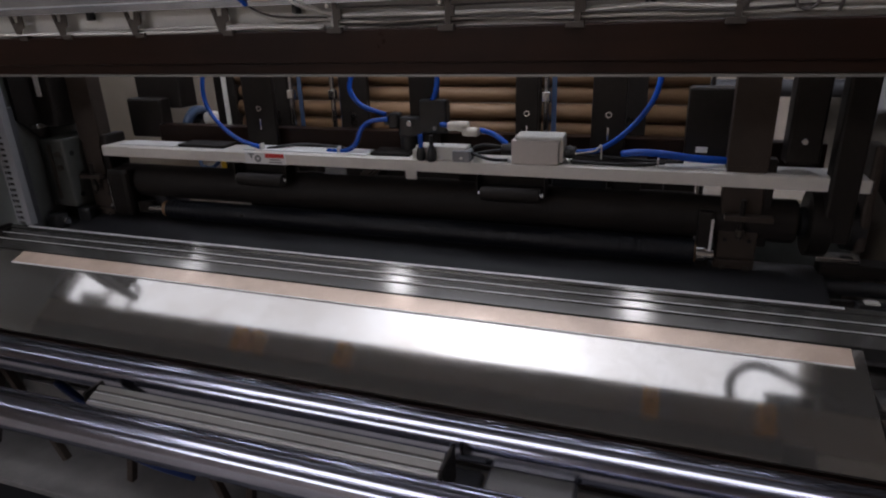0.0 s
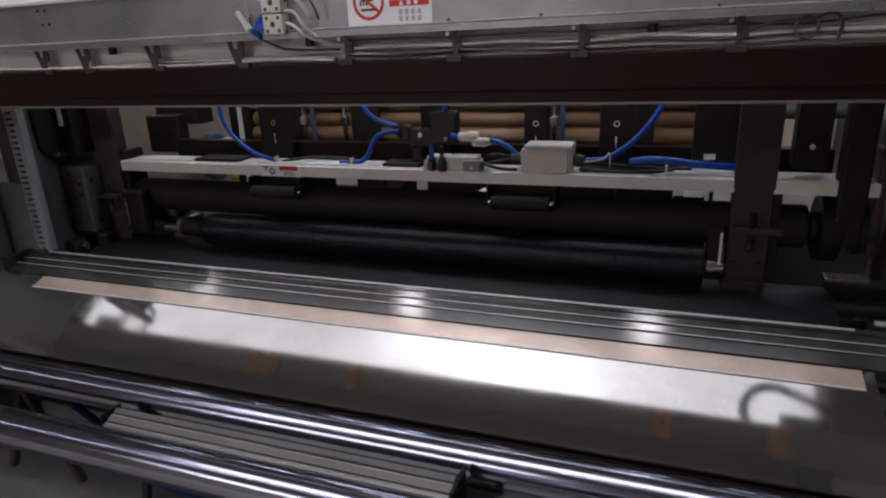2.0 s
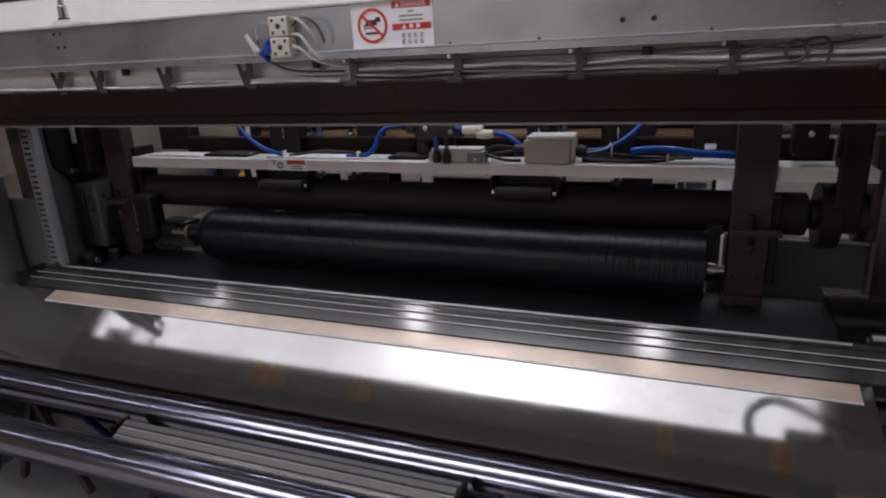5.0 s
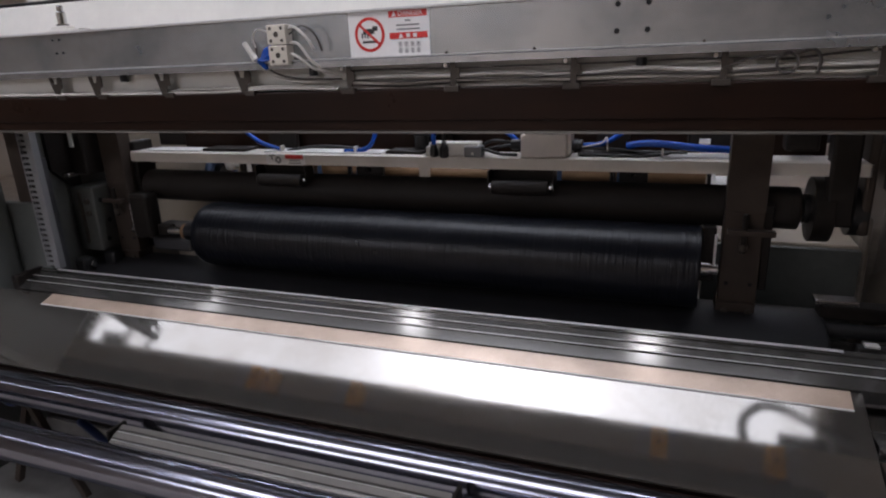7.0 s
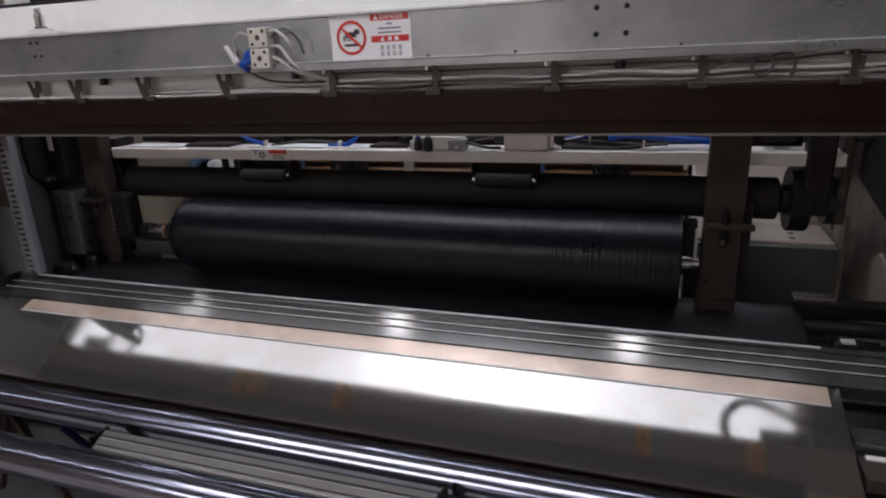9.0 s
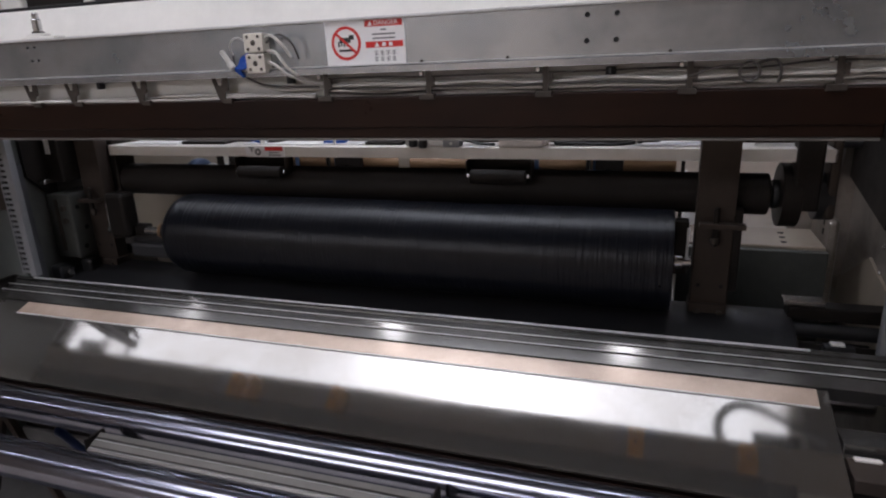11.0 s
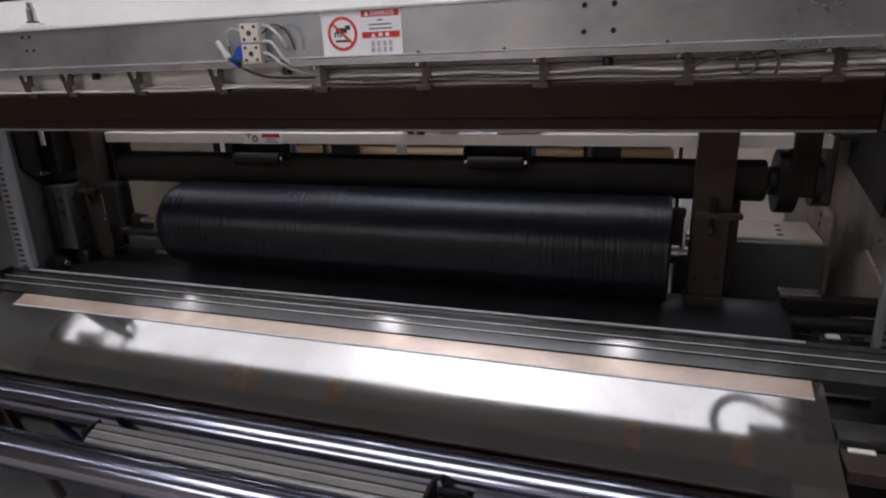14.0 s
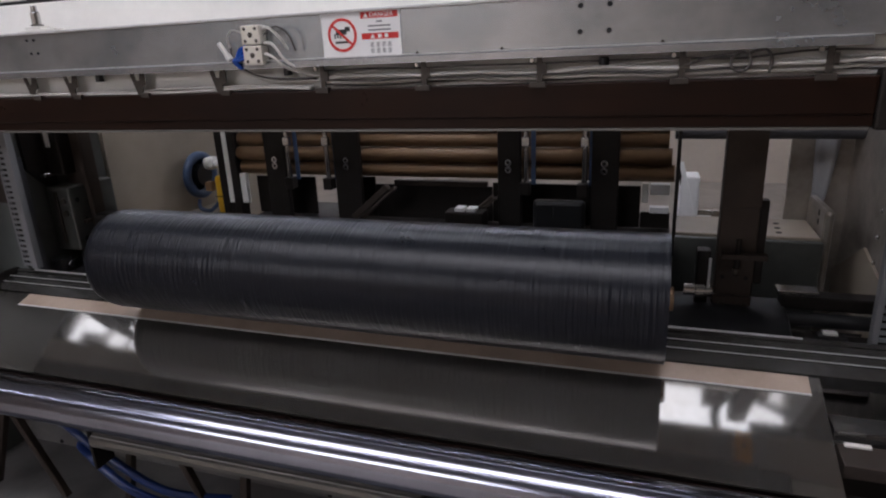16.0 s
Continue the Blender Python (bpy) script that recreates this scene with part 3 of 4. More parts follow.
part("under_bar", box(-2.0, -0.105, 0.655, 0.66, -0.085, 0.700, bev=0.002), BLACKMETAL, pl, "dark bar under the lower edge")
for k in range(3):
    part("lower_lip", box(-2.0, -0.098 - 0.006 * k, 0.704 - 0.005 * k, 0.66, -0.093 - 0.006 * k, 0.708 - 0.005 * k), BROWN, pl)
tp = thing("tape_strip", "tan glass cloth tape along the top of the plate", "tape")
slope_slab("tape", 0.0, 0.044, 0.0004, 0.0016, -1.47, 0.612, TAPE, tp)
slope_slab("tape_edge", 0.044, 0.0475, 0.0004, 0.0022, -1.47, 0.612, PALE_EDGE, tp, "thin bright tape edge")

ex = thing("alu_extrusion", "grooved aluminium extrusion with bright ridges behind the plate", "profile")
prof = []
for d, h in ((-0.004, 0.004), (-0.0375, 0.004), (-0.0375, 0.0065), (-0.0405, 0.0065), (-0.0405, 0.004), (-0.0635, 0.004), (-0.0635, 0.0065), (-0.0665, 0.0065), (-0.0665, 0.004),
             (-0.090, 0.004), (-0.090, 0.007), (-0.103, 0.007), (-0.103, -0.03), (-0.004, -0.03)):
    prof.append(on_slope(d, h))
b = bm_new()
add_extrude(b, prof, -1.62, 0.80)
part("profile", b, ALU, ex)
# ridges coloured pale as if they caught the light
for d in (-0.039, -0.065):
    slope_slab("ridge", d - 0.0010, d + 0.0010, 0.0066, 0.0074, -1.62, 0.80, PALE_EDGE, ex, "pale ridge, highlight put into its colour")
slope_slab("rear_ridge", -0.1028, -0.097, 0.0072, 0.0082, -1.55, 0.615, PALE_EDGE, ex, "pale rear ridge, highlight put into its colour")
part("end_cap", box(-1.645, 0.17, 0.77, -1.62, 0.28, 0.85, bev=0.006), BLACKMETAL, ex)
ra = thing("lower_profile", "aluminium rail below the extrusion end", "profile")
part("rail", box(0.640, 0.058, 0.738, 0.90, 0.115, 0.760, bev=0.002), ALU, ra)
part("rail", box(0.640, -0.022, 0.715, 0.90, 0.046, 0.742, bev=0.002), FRAME, ra)
part("bright_pad", box(0.652, 0.032, 0.7425, 0.696, 0.044, 0.748, bev=0.002), BARPAINT, ra, "pale slide pad")
part("rail", box(0.640, -0.10, 0.655, 0.90, -0.03, 0.690, bev=0.002), BLACKMETAL, ra)

# ---------------- chrome rollers and profile at the front ----------------
def chrome_roller(y, z, r, label):
    c = thing("chrome_roller", label, "roller", "chrome rollers", at=(0, y, z))
    part("shell", cyl("x", (0, 0, 0), -2.0, 0.86, r, 96, 0.003), CHROME, c)
    part("shaft", cyl("x", (0, 0, 0), -2.12, -2.0, r * 0.4, 24), GREASE, c)
    part("shaft", cyl("x", (0, 0, 0), 0.86, 0.98, r * 0.4, 24), GREASE, c)
    return c


roller_rear = chrome_roller(-0.128, 0.680, 0.040, "polished chrome guide roller under the plate")
roller_front = chrome_roller(-0.30, 0.679, 0.040, "polished chrome dancer roller in front")

pf = thing("alu_profile", "slotted aluminium profile between the chrome rollers", "profile")
b = bm_new()
add_extrude(b, [(-0.213, 0.672), (-0.213, 0.711), (-0.224, 0.707), (-0.2245, 0.7015), (-0.2285, 0.700), (-0.229, 0.705), (-0.2435, 0.699), (-0.244, 0.694), (-0.247, 0.693), (-0.2475, 0.697), (-0.254, 0.693), (-0.256, 0.684), (-0.252, 0.672)], -0.82, -0.060)
part("profile", b, ALU_RAW, pf)
# thin pale strips beside the slots of the profile
part("bright_line", box(-0.818, -0.2306, 0.7035, -0.062, -0.2292, 0.7056), PALE_EDGE, pf)
part("bright_line", box(-0.818, -0.2492, 0.6955, -0.062, -0.2477, 0.6978), PALE_EDGE, pf)
part("end_plate", box(-0.056, -0.26, 0.60, -0.048, -0.19, 0.715, bev=0.002), BLACKMETAL, pf)
part("end_plate", box(-0.842, -0.24, 0.60, -0.834, -0.19, 0.705, bev=0.002), BLACKMETAL, pf)

# things below: struts, boards, sensor boxes, hoses
un = thing("winder_base", "pale steel lower machine frame with braces", "frame")
part("panel", box(-2.6, 0.215, 0.0, 0.9, 0.23, 0.60, bev=0.003), BLACKMETAL, un, "dark base sheet")
part("lower_panel", box(-1.9, 0.20, 0.03, 0.9, 0.2145, 0.315, bev=0.003), BASEPAINT, un, "pale grey lower panel with holes")
# sheet added over the floor to darken it under the winder
part("darkening_sheet", box(-2.9, -0.7, 0.0, 0.95, 1.5, 0.03, bev=0.004), SLATE, un)
part("foot_plate", box(-1.8, -0.12, 0.22, 0.0, 0.2, 0.24, bev=0.003), BASEPAINT, un)
for x, dx in ((-0.98, 0.10), (-0.80, -0.16), (-0.62, 0.06), (-1.45, 0.18), (-1.35, -0.2), (-0.25, 0.14)):
    m = Matrix.Translation((x, -0.03, 0.46)) @ Matrix.Rotation(math.atan2(dx, 0.4), 4, "Y")
    part("brace", box(-0.010, -0.010, -0.21, 0.010, 0.010, 0.21, bev=0.003, m=m), FRAME, un)
for k in range(8):
    part("bolt_hole", cyl("y", (-1.55 + 0.17 * k, 0.2, 0.25 - 0.04 * (k % 3)), -0.003, 0.0, 0.007, 12, 0.0005), HOLE, un)
for k, pts in enumerate(([(-1.65, -0.05, 0.62), (-1.52, -0.1, 0.56), (-1.48, -0.1, 0.45), (-1.6, -0.06, 0.3)],
                         [(-1.25, 0.0, 0.50), (-1.15, -0.06, 0.55), (-1.0, -0.08, 0.49), (-0.85, -0.06, 0.40), (-0.7, 0.0, 0.36)],
                         [(-1.2, 0.02, 0.42), (-1.08, -0.08, 0.50), (-0.92, -0.1, 0.42), (-0.8, -0.04, 0.33)])):
    solid("air_hose", hose(pts, 0.011, 12), NAVY, "coiled blue air hose under the rollers", "hose", "hoses under the rollers")
for cx, cz, n in ((-0.93, 0.50, 3), (-1.62, 0.56, 2)):
    cl = thing("hose_coil", "coiled dark blue air hose bundle under the rollers", "hose", "hoses under the rollers")
    for q in range(n):
        part("turn", hose([(cx + (0.10 - 0.012 * q) * math.cos(a), 0.05 + 0.022 * q + 0.01 * math.sin(2 * a), cz + (0.085 - 0.01 * q) * math.sin(a)) for a in [0.5 + 0.55 * i for i in range(13)]], 0.010, 8), NAVY, cl)
sb = thing("sensor_box", "dark sensor box with cooling slots beside the profile", "sensor", at=(0.06, -0.19, 0.62))
part("body", box(-0.055, -0.04, -0.05, 0.10, 0.04, 0.03, bev=0.004), SLATE, sb)
for k in range(7):
    part("fin", box(-0.045 + 0.02 * k, -0.046, -0.045, -0.036 + 0.02 * k, -0.040, -0.005), BLACKPLASTIC, sb)
part("lid", box(-0.05, -0.042, 0.03, 0.095, 0.038, 0.036, bev=0.002), ALU_RAW, sb)
part("connector", box(-0.125, -0.03, -0.05, -0.062, 0.03, 0.024, bev=0.008), BLACKPLASTIC, sb, "black cable connector")

# ---------------- winding drum ----------------
drum = thing("winding_drum", "large black covered winding drum", "drum", at=(0, 0.43, 0.652))
part("shell", cyl("x", (0, 0, 0), -1.52, 0.61, 0.20, 128, 0.004), DRUM, drum)
part("journal", cyl("x", (0, 0, 0), 0.61, 0.80, 0.035, 24), GREASE, drum)
part("journal", cyl("x", (0, 0, 0), -1.70, -1.52, 0.035, 24), GREASE, drum)

# ---------------- the growing roll ----------------
ROLL_X0, ROLL_X1 = -1.075, 0.340
GROW = [(0, 0.029), (1.5, 0.043), (3.5, 0.067), (4.5, 0.076), (7, 0.097), (9, 0.109), (11.5, 0.122), (12.5, 0.125), (14.4, 0.127), (15.0, 0.132), (16, 0.133)]


def radius(t):
    for (t0, r0), (t1, r1) in zip(GROW, GROW[1:]):
        if t <= t1:
            return r0 + (r1 - r0) * max(0.0, t - t0) / (t1 - t0)
    return GROW[-1][1]


roll = thing("film_roll", "growing roll of shiny black film on its core", "roll", at=(0, 0.42, 0.89))
part("core", cyl("x", (0, 0, 0), -1.165, ROLL_X1 + 0.012, 0.0245, 40), CARD, roll, "brown cardboard core")
part("first_wrap", cyl("x", (0, 0, 0), -1.150, ROLL_X1, 0.0285, 48), FILM, roll)
STAVES = 64
half = math.pi * 0.133 / STAVES
b = bm_new()
crown = []
for i in range(5):
    u = -1 + i / 2
    crown.append((u * half, -0.00022 * u * u))
low = [(0.0011, -0.027), (-0.0011, -0.027)]
def strip_rings(outline, smooth, closed):
    rings = []
    for k in range(9):
        x = ROLL_X0 + (ROLL_X1 - ROLL_X0) * k / 8
        cut = 0.0
        if k < 5:
            u = k / 4
            x = ROLL_X0 + 0.046 * (1 - math.cos(u * math.pi / 2))
            cut = 0.0255 * (1 - math.sin(u * math.pi / 2))
        else:
            x = ROLL_X0 + 0.046 + (ROLL_X1 - ROLL_X0 - 0.046) * (k - 4) / 4
        rings.append([b.verts.new((x, p, max(q - cut, -0.0268) if q > -0.02 else q)) for p, q in outline])
    n = len(outline)
    for r0, r1 in zip(rings, rings[1:]):
        for i in range(n - 1):
            b.faces.new((r0[i], r0[i + 1], r1[i + 1], r1[i])).smooth = smooth
    if closed:
        b.faces.new(rings[0])
        b.faces.new(rings[-1])


strip_rings(crown, True, False)
strip_rings([crown[-1]] + low + [crown[0]], False, True)
for f in b.faces:
    f.normal_update()
stave_mesh = bpy.data.meshes.new("film_layer")
for f in [f for f in b.faces if f.smooth and f.normal.z < 0]:
    f.normal_flip()
b.to_mesh(stave_mesh)
b.free()
stave_mesh.materials.append(FILM)
staves = []
fn = FILM.node_tree
for node in fn.nodes:
    if node.type == "TEX_COORD":
        node.object = roll
        film_tc = node
    if node.type == "BUMP":
        film_bump = node
fine = fn.nodes.new("ShaderNodeTexNoise")
fine.inputs["Scale"].default_value = 240
fine.inputs["Detail"].default_value = 2
fn.links.new(film_tc.outputs["Object"], fine.inputs["Vector"])
bump2 = fn.nodes.new("ShaderNodeBump")
bump2.inputs["Strength"].default_value = 0.25
bump2.inputs["Distance"].default_value = 0.001
fn.links.new(fine.outputs["Fac"], bump2.inputs["Height"])
fn.links.new(bump2.outputs[0], film_bump.inputs["Normal"])
film_bump.inputs["Distance"].default_value = 0.0030
fn.nodes["Principled BSDF"].inputs["Specular IOR Level"].default_value = 0.34
for i in range(STAVES):
    s = new("film_layer", stave_mesh)
    s.parent = roll
    staves.append(s)

# ---------------- lay-on unit: bar, roller, valves ----------------
# built round (0, 0, 0) = middle of the bar's front lower edge; keyed below
lay = thing("layon_unit", "pale painted cross bar carrying a black lay-on roller and valves", "machine unit", at=(0, 0.41, 1.04))
b = bm_new()
add_extrude(b, [(0.0, 0.0), (0.0, 0.028), (0.006, 0.031), (0.085, 0.031), (0.085, 0.024), (0.008, 0.024), (0.008, 0.0)], -1.36, 0.665)
part("bar", b, BARPAINT, lay, "pale grey folded bar")
part("bar_pad", box(-1.30, 0.012, 0.0315, -1.10, 0.075, 0.036, bev=0.002), WHITE, lay, "white top plate")
part("bar_pad", box(-0.86, 0.012, 0.0315, -0.48, 0.075, 0.036, bev=0.002), WHITE, lay, "white top plate")
part("bar_pad", box(0.24, 0.012, 0.0315, 0.42, 0.075, 0.037, bev=0.004), WHITE, lay, "white top plate")
for x0, x1 in ((-1.09, -0.93), (-0.47, -0.36), (0.05, 0.22), (-0.34, -0.29)):
    part("clamp_plate", box(x0, 0.02, 0.0315, x1, 0.09, 0.040, bev=0.003), BLACKMETAL, lay)
LR_Y, LR_Z = 0.055, -0.085
part("layon_roller", cyl("x", (0, LR_Y, LR_Z), -1.345, 0.545, 0.049, 64, 0.003), RUBBER, lay, "long black rubber lay-on roller")
part("roller_shaft", cyl("x", (0, LR_Y, LR_Z), 0.545, 0.66, 0.022, 24), BLACKMETAL, lay)
part("pulley", cyl("x", (0, LR_Y, LR_Z), 0.566, 0.606, 0.074, 48), BLACKMETAL, lay)
part("pulley_hub", cyl("x", (0, LR_Y, LR_Z), 0.552, 0.566, 0.034, 32), BLACKPLASTIC, lay)
part("pulley_rim", cyl("x", (0, LR_Y, LR_Z), 0.640, 0.672, 0.056, 40), BLACKPLASTIC, lay)
part("swing_arm", box(0.585, -0.012, -0.11, 0.640, 0.04, 0.28, bev=0.006), BLACKMETAL, lay, "black swing arm")
part("swing_arm", box(0.655, 0.0, -0.13, 0.675, 0.06, 0.10, bev=0.006), FRAME, lay)
part("swing_arm", box(-1.385, 0.01, -0.14, -1.35, 0.09, 0.06, bev=0.006), BLACKMETAL, lay)
part("rear_beam", box(-1.25, 0.13, 0.0, 0.60, 0.17, 0.075, bev=0.003), BROWN, lay, "dark brown rear beam")


def small_roller(x, h):
    part("bracket", box(x - h - 0.01, 0.03, -0.032, x + h + 0.01, 0.036, 0.0, bev=0.001), BLACKMETAL, lay)
    p = part("idler", cyl("x", (0, -0.012, -0.043), x - h, x + h, 0.0175, 32), RUBBER, lay, "small black rubber idler")
    for s in (-1, 1):
        part("pin", cyl("x", (0, -0.012, -0.043), x + s * (h + 0.005) - 0.005, x + s * (h + 0.005) + 0.005, 0.0065, 16), GREASE, p, "bright steel pin")
        part("pin_arm", box(x + s * (h + 0.011) - 0.0015, -0.014, -0.050, x + s * (h + 0.011) + 0.0015, 0.03, -0.003), BLACKMETAL, p)


small_roller(-0.795, 0.072)
small_roller(-0.088, 0.072)
# label on the bar
part("sticker", box(-0.845, -0.0012, -0.001, -0.715, 0.0, 0.030), WHITE, lay, "white and red warning label")
part("sticker_band", box(-0.779, -0.0019, 0.017, -0.720, -0.0013, 0.0285), RED, lay)
part("sticker_text", box(-0.765, -0.0018, 0.010, -0.732, -0.0013, 0.0135), GREYINK, lay)
part("sticker_text", box(-0.768, -0.0018, 0.003, -0.728, -0.0013, 0.0065), GREYINK, lay)
part("sticker_sign", flat_ring(-0.803, 0.0135, 0.004, 0.0105, -0.0019, 20), GREYINK, lay)
part("sticker_mark", box(-0.833, -0.0018, 0.0235, -0.814, -0.0013, 0.0275), GREYINK, lay)
part("sticker_mark", box(-0.826, -0.0018, 0.014, -0.822, -0.0013, 0.0232), INK, lay)
for x in (-0.66, -0.63, -0.19, -0.165, -0.56):
    part("screw", cyl("z", (x, 0.02, 0), -0.006, 0.0, 0.004, 10), GREASE, lay)
# junction box
jb = part("junction_box", box(-0.088, -0.004, 0.0315, 0.024, 0.055, 0.088, bev=0.003), BOXPAINT, lay, "grey beige junction box")
part("lid", box(-0.080, -0.006, 0.088, 0.034, 0.062, 0.099, bev=0.004), WHITEPLASTIC, jb, "pale box lid")
part("lid_side", box(0.024, 0.004, 0.036, 0.034, 0.058, 0.088, bev=0.003), BOXPAINT, jb)
part("gland", cyl("x", (0, 0.03, 0.058), 0.034, 0.060, 0.014, 16), BLACKPLASTIC, jb)
part("gland_nut", cyl("x", (0, 0.03, 0.058), 0.040, 0.050, 0.0165, 6), BLACKPLASTIC, jb)
part("gland", cyl("x", (0, 0.03, 0.060), -0.118, -0.088, 0.015, 16), BLACKPLASTIC, jb)
# valve block
vb = part("valve_block", box(-0.335, 0.002, 0.032, -0.200, 0.045, 0.066, bev=0.003), WHITEPLASTIC, lay, "white pneumatic valve block")
part("end_cap", box(-0.343, 0.0, 0.032, -0.330, 0.04, 0.056, bev=0.003), WHITEPLASTIC, vb)
part("clear_cover", box(-0.235, -0.008, 0.030, -0.190, 0.030, 0.058, bev=0.003), DUCT, vb, "grey see-through cover")
part("cover_screw", cyl("y", (-0.212, -0.009, 0.040), -0.001, 0.001, 0.004, 10), WHITEPLASTIC, vb)
for x in (-0.297, -0.268):
    part("valve_screw", cyl("z", (x, 0.02, 0), 0.066, 0.070, 0.004, 8), GREASE, vb)
part("fitting", add_lathe(bm_new(), "z", (-0.318, -0.004, 0), [(0.030, 0.009), (0.034, 0.0115), (0.048, 0.0115), (0.054, 0.009), (0.062, 0.009)], 16), BLACKPLASTIC, vb)
part("fitting", add_lathe(bm_new(), "z", (-0.290, -0.004, 0), [(0.028, 0.009), (0.032, 0.0115), (0.052, 0.0115), (0.060, 0.008), (0.070, 0.006)], 16), BLACKPLASTIC, vb)
part("fitting_tube", cyl("z", (-0.318, -0.004, 0), 0.062, 0.096, 0.0065, 16), BLUE, vb)
part("fitting_tube", cyl("z", (-0.290, -0.004, 0), 0.070, 0.094, 0.0045, 12), BLACKPLASTIC, vb)
rg = part("regulator", box(-0.405, 0.06, 0.075, -0.335, 0.10, 0.125, bev=0.006), BLACKPLASTIC, lay, "black air regulator")
part("regulator_head", box(-0.43, 0.055, 0.095, -0.40, 0.09, 0.135, bev=0.006), BLACKPLASTIC, rg)
part("knob", cyl("x", (0, 0.075, 0.115), -0.445, -0.43, 0.014, 16), BLACKPLASTIC, rg)
part("bowl", cyl("z", (-0.385, 0.08, 0), 0.04, 0.075, 0.020, 20), BLACKPLASTIC, rg)
part("second_valve", box(-0.345, 0.06, 0.085, -0.27, 0.095, 0.17, bev=0.006), BLACKPLASTIC, rg)
part("gauge_nut", cyl("y", (-0.37, 0.055, 0.110), -0.004, 0.004, 0.008, 6), GREASE, rg)
part("gauge_nut", cyl("y", (-0.30, 0.055, 0.100), -0.004, 0.006, 0.006, 6), DUCT, rg)
cpl = part("coupling", add_lathe(bm_new(), "x", (0, 0.05, 0.108), [(-0.262, 0.010), (-0.258, 0.012), (-0.235, 0.012), (-0.233, 0.0135), (-0.212, 0.0135), (-0.208, 0.010)], 18), CERAMIC, lay, "cream tube coupling")
part("branch", add_lathe(bm_new(), "x", (0, 0.045, 0.096), [(-0.222, 0.010), (-0.205, 0.0115), (-0.188, 0.0115), (-0.178, 0.008)], 18), CERAMIC, cpl)
for pts, r in (([(-0.965, 0.05, 0.30), (-0.985, 0.04, 0.19), (-0.955, 0.03, 0.12), (-0.88, 0.02, 0.065), (-0.80, 0.02, 0.040)], 0.0062),
               ([(-0.60, 0.03, 0.036), (-0.545, 0.025, 0.040), (-0.515, 0.03, 0.058), (-0.50, 0.04, 0.095), (-0.475, 0.05, 0.115), (-0.43, 0.06, 0.120)], 0.0066),
               ([(-0.52, 0.08, 0.26), (-0.535, 0.06, 0.20), (-0.505, 0.06, 0.155), (-0.44, 0.07, 0.130)], 0.0066),
               ([(-0.18, 0.05, 0.100), (-0.145, 0.04, 0.094), (-0.115, 0.03, 0.078), (-0.098, 0.03, 0.062)], 0.0066),
               ([(-0.285, 0.06, 0.110), (-0.258, 0.05, 0.108)], 0.0068),
               ([(0.060, 0.03, 0.058), (0.115, 0.035, 0.066), (0.175, 0.05, 0.110), (0.225, 0.06, 0.18), (0.24, 0.07, 0.26)], 0.0066),
               ([(0.165, 0.03, 0.058), (0.205, 0.015, 0.066), (0.255, 0.015, 0.064), (0.32, 0.02, 0.056), (0.42, 0.04, 0.048)], 0.0085),
               ([(-0.31, 0.07, 0.165), (-0.295, 0.07, 0.21), (-0.305, 0.08, 0.28)], 0.0066)):
    part("air_hose", hose(pts, r, 12), BLUE, lay, "blue air hose")
for pts in ([(0.05, 0.03, 0.055), (0.12, 0.03, 0.050), (0.2, 0.04, 0.042), (0.3, 0.05, 0.040)], [(-0.19, 0.02, 0.045), (-0.15, 0.01, 0.055), (-0.115, 0.03, 0.058)],
            [(-0.19, 0.01, 0.050), (-0.14, -0.004, 0.040), (-0.10, 0.01, 0.036)], [(-0.19, 0.03, 0.060), (-0.16, 0.02, 0.070), (-0.12, 0.03, 0.064)],
            [(0.05, 0.02, 0.040), (0.12, 0.01, 0.038), (0.20, 0.02, 0.036), (0.26, 0.03, 0.040)], [(-0.79, 0.03, 0.036), (-0.70, 0.06, 0.045), (-0.60, 0.07, 0.040), (-0.55, 0.05, 0.038)]):
    part("black_cable", hose(pts, 0.004, 8), BLACKPLASTIC, lay)
part("cable_tie", hose([(0.06, 0.018, 0.056), (0.105, 0.014, 0.066), (0.118, 0.012, 0.080), (0.120, 0.014, 0.046)], 0.0018, 6), WIRE, lay)
for x in (-0.80, -0.56, 0.245):
    part("tie_mark", box(x - 0.002, 0.012, 0.036, x + 0.002, 0.03, 0.052), WIRE, lay)
# upright black plates standing on the unit
for x0, x1 in ((-0.385, -0.305), (0.085, 0.165), (-0.10, -0.045), (-0.90, -0.80)):
    up = part("upright_plate", box(x0, 0.10, 0.03, x1, 0.115, 0.30, bev=0.002), BLACKMETAL, lay, "black slotted upright plate")
    part("slot", box((x0 + x1) / 2 - 0.002, 0.0985, 0.075, (x0 + x1) / 2 + 0.002, 0.0995, 0.105), GREASE, up)
    part("ring", flat_ring((x0 + x1) / 2, 0.135, 0.005, 0.0075, 0.0985, 20), GREASE, up)
part("carriage_block", box(-1.38, 0.20, 0.115, -1.21, 0.28, 0.42, bev=0.006), BLACKMETAL, lay)
part("carriage_block", box(-1.38, 0.15, 0.03, -1.25, 0.20, 0.15, bev=0.006), BLACKMETAL, lay)
b = bm_new()
add_extrude(b, [(0.02, -0.09), (0.02, 0.34), (0.30, 0.34), (0.30, 0.15)], 0.79, 0.83)
part("gusset", b, BLACKMETAL, lay, "black gusset plate")
b = bm_new()
add_extrude(b, [(0.20, -0.20), (0.54, -0.128), (0.54, 0.20), (0.20, 0.20)], 0.838, 0.846)
part("side_gusset", b, BLACKMETAL, lay, "black side gusset plate")
part("gusset_beam", box(0.665, 0.20, 0.20, 0.79, 0.26, 0.30, bev=0.004), BLACKMETAL, lay)
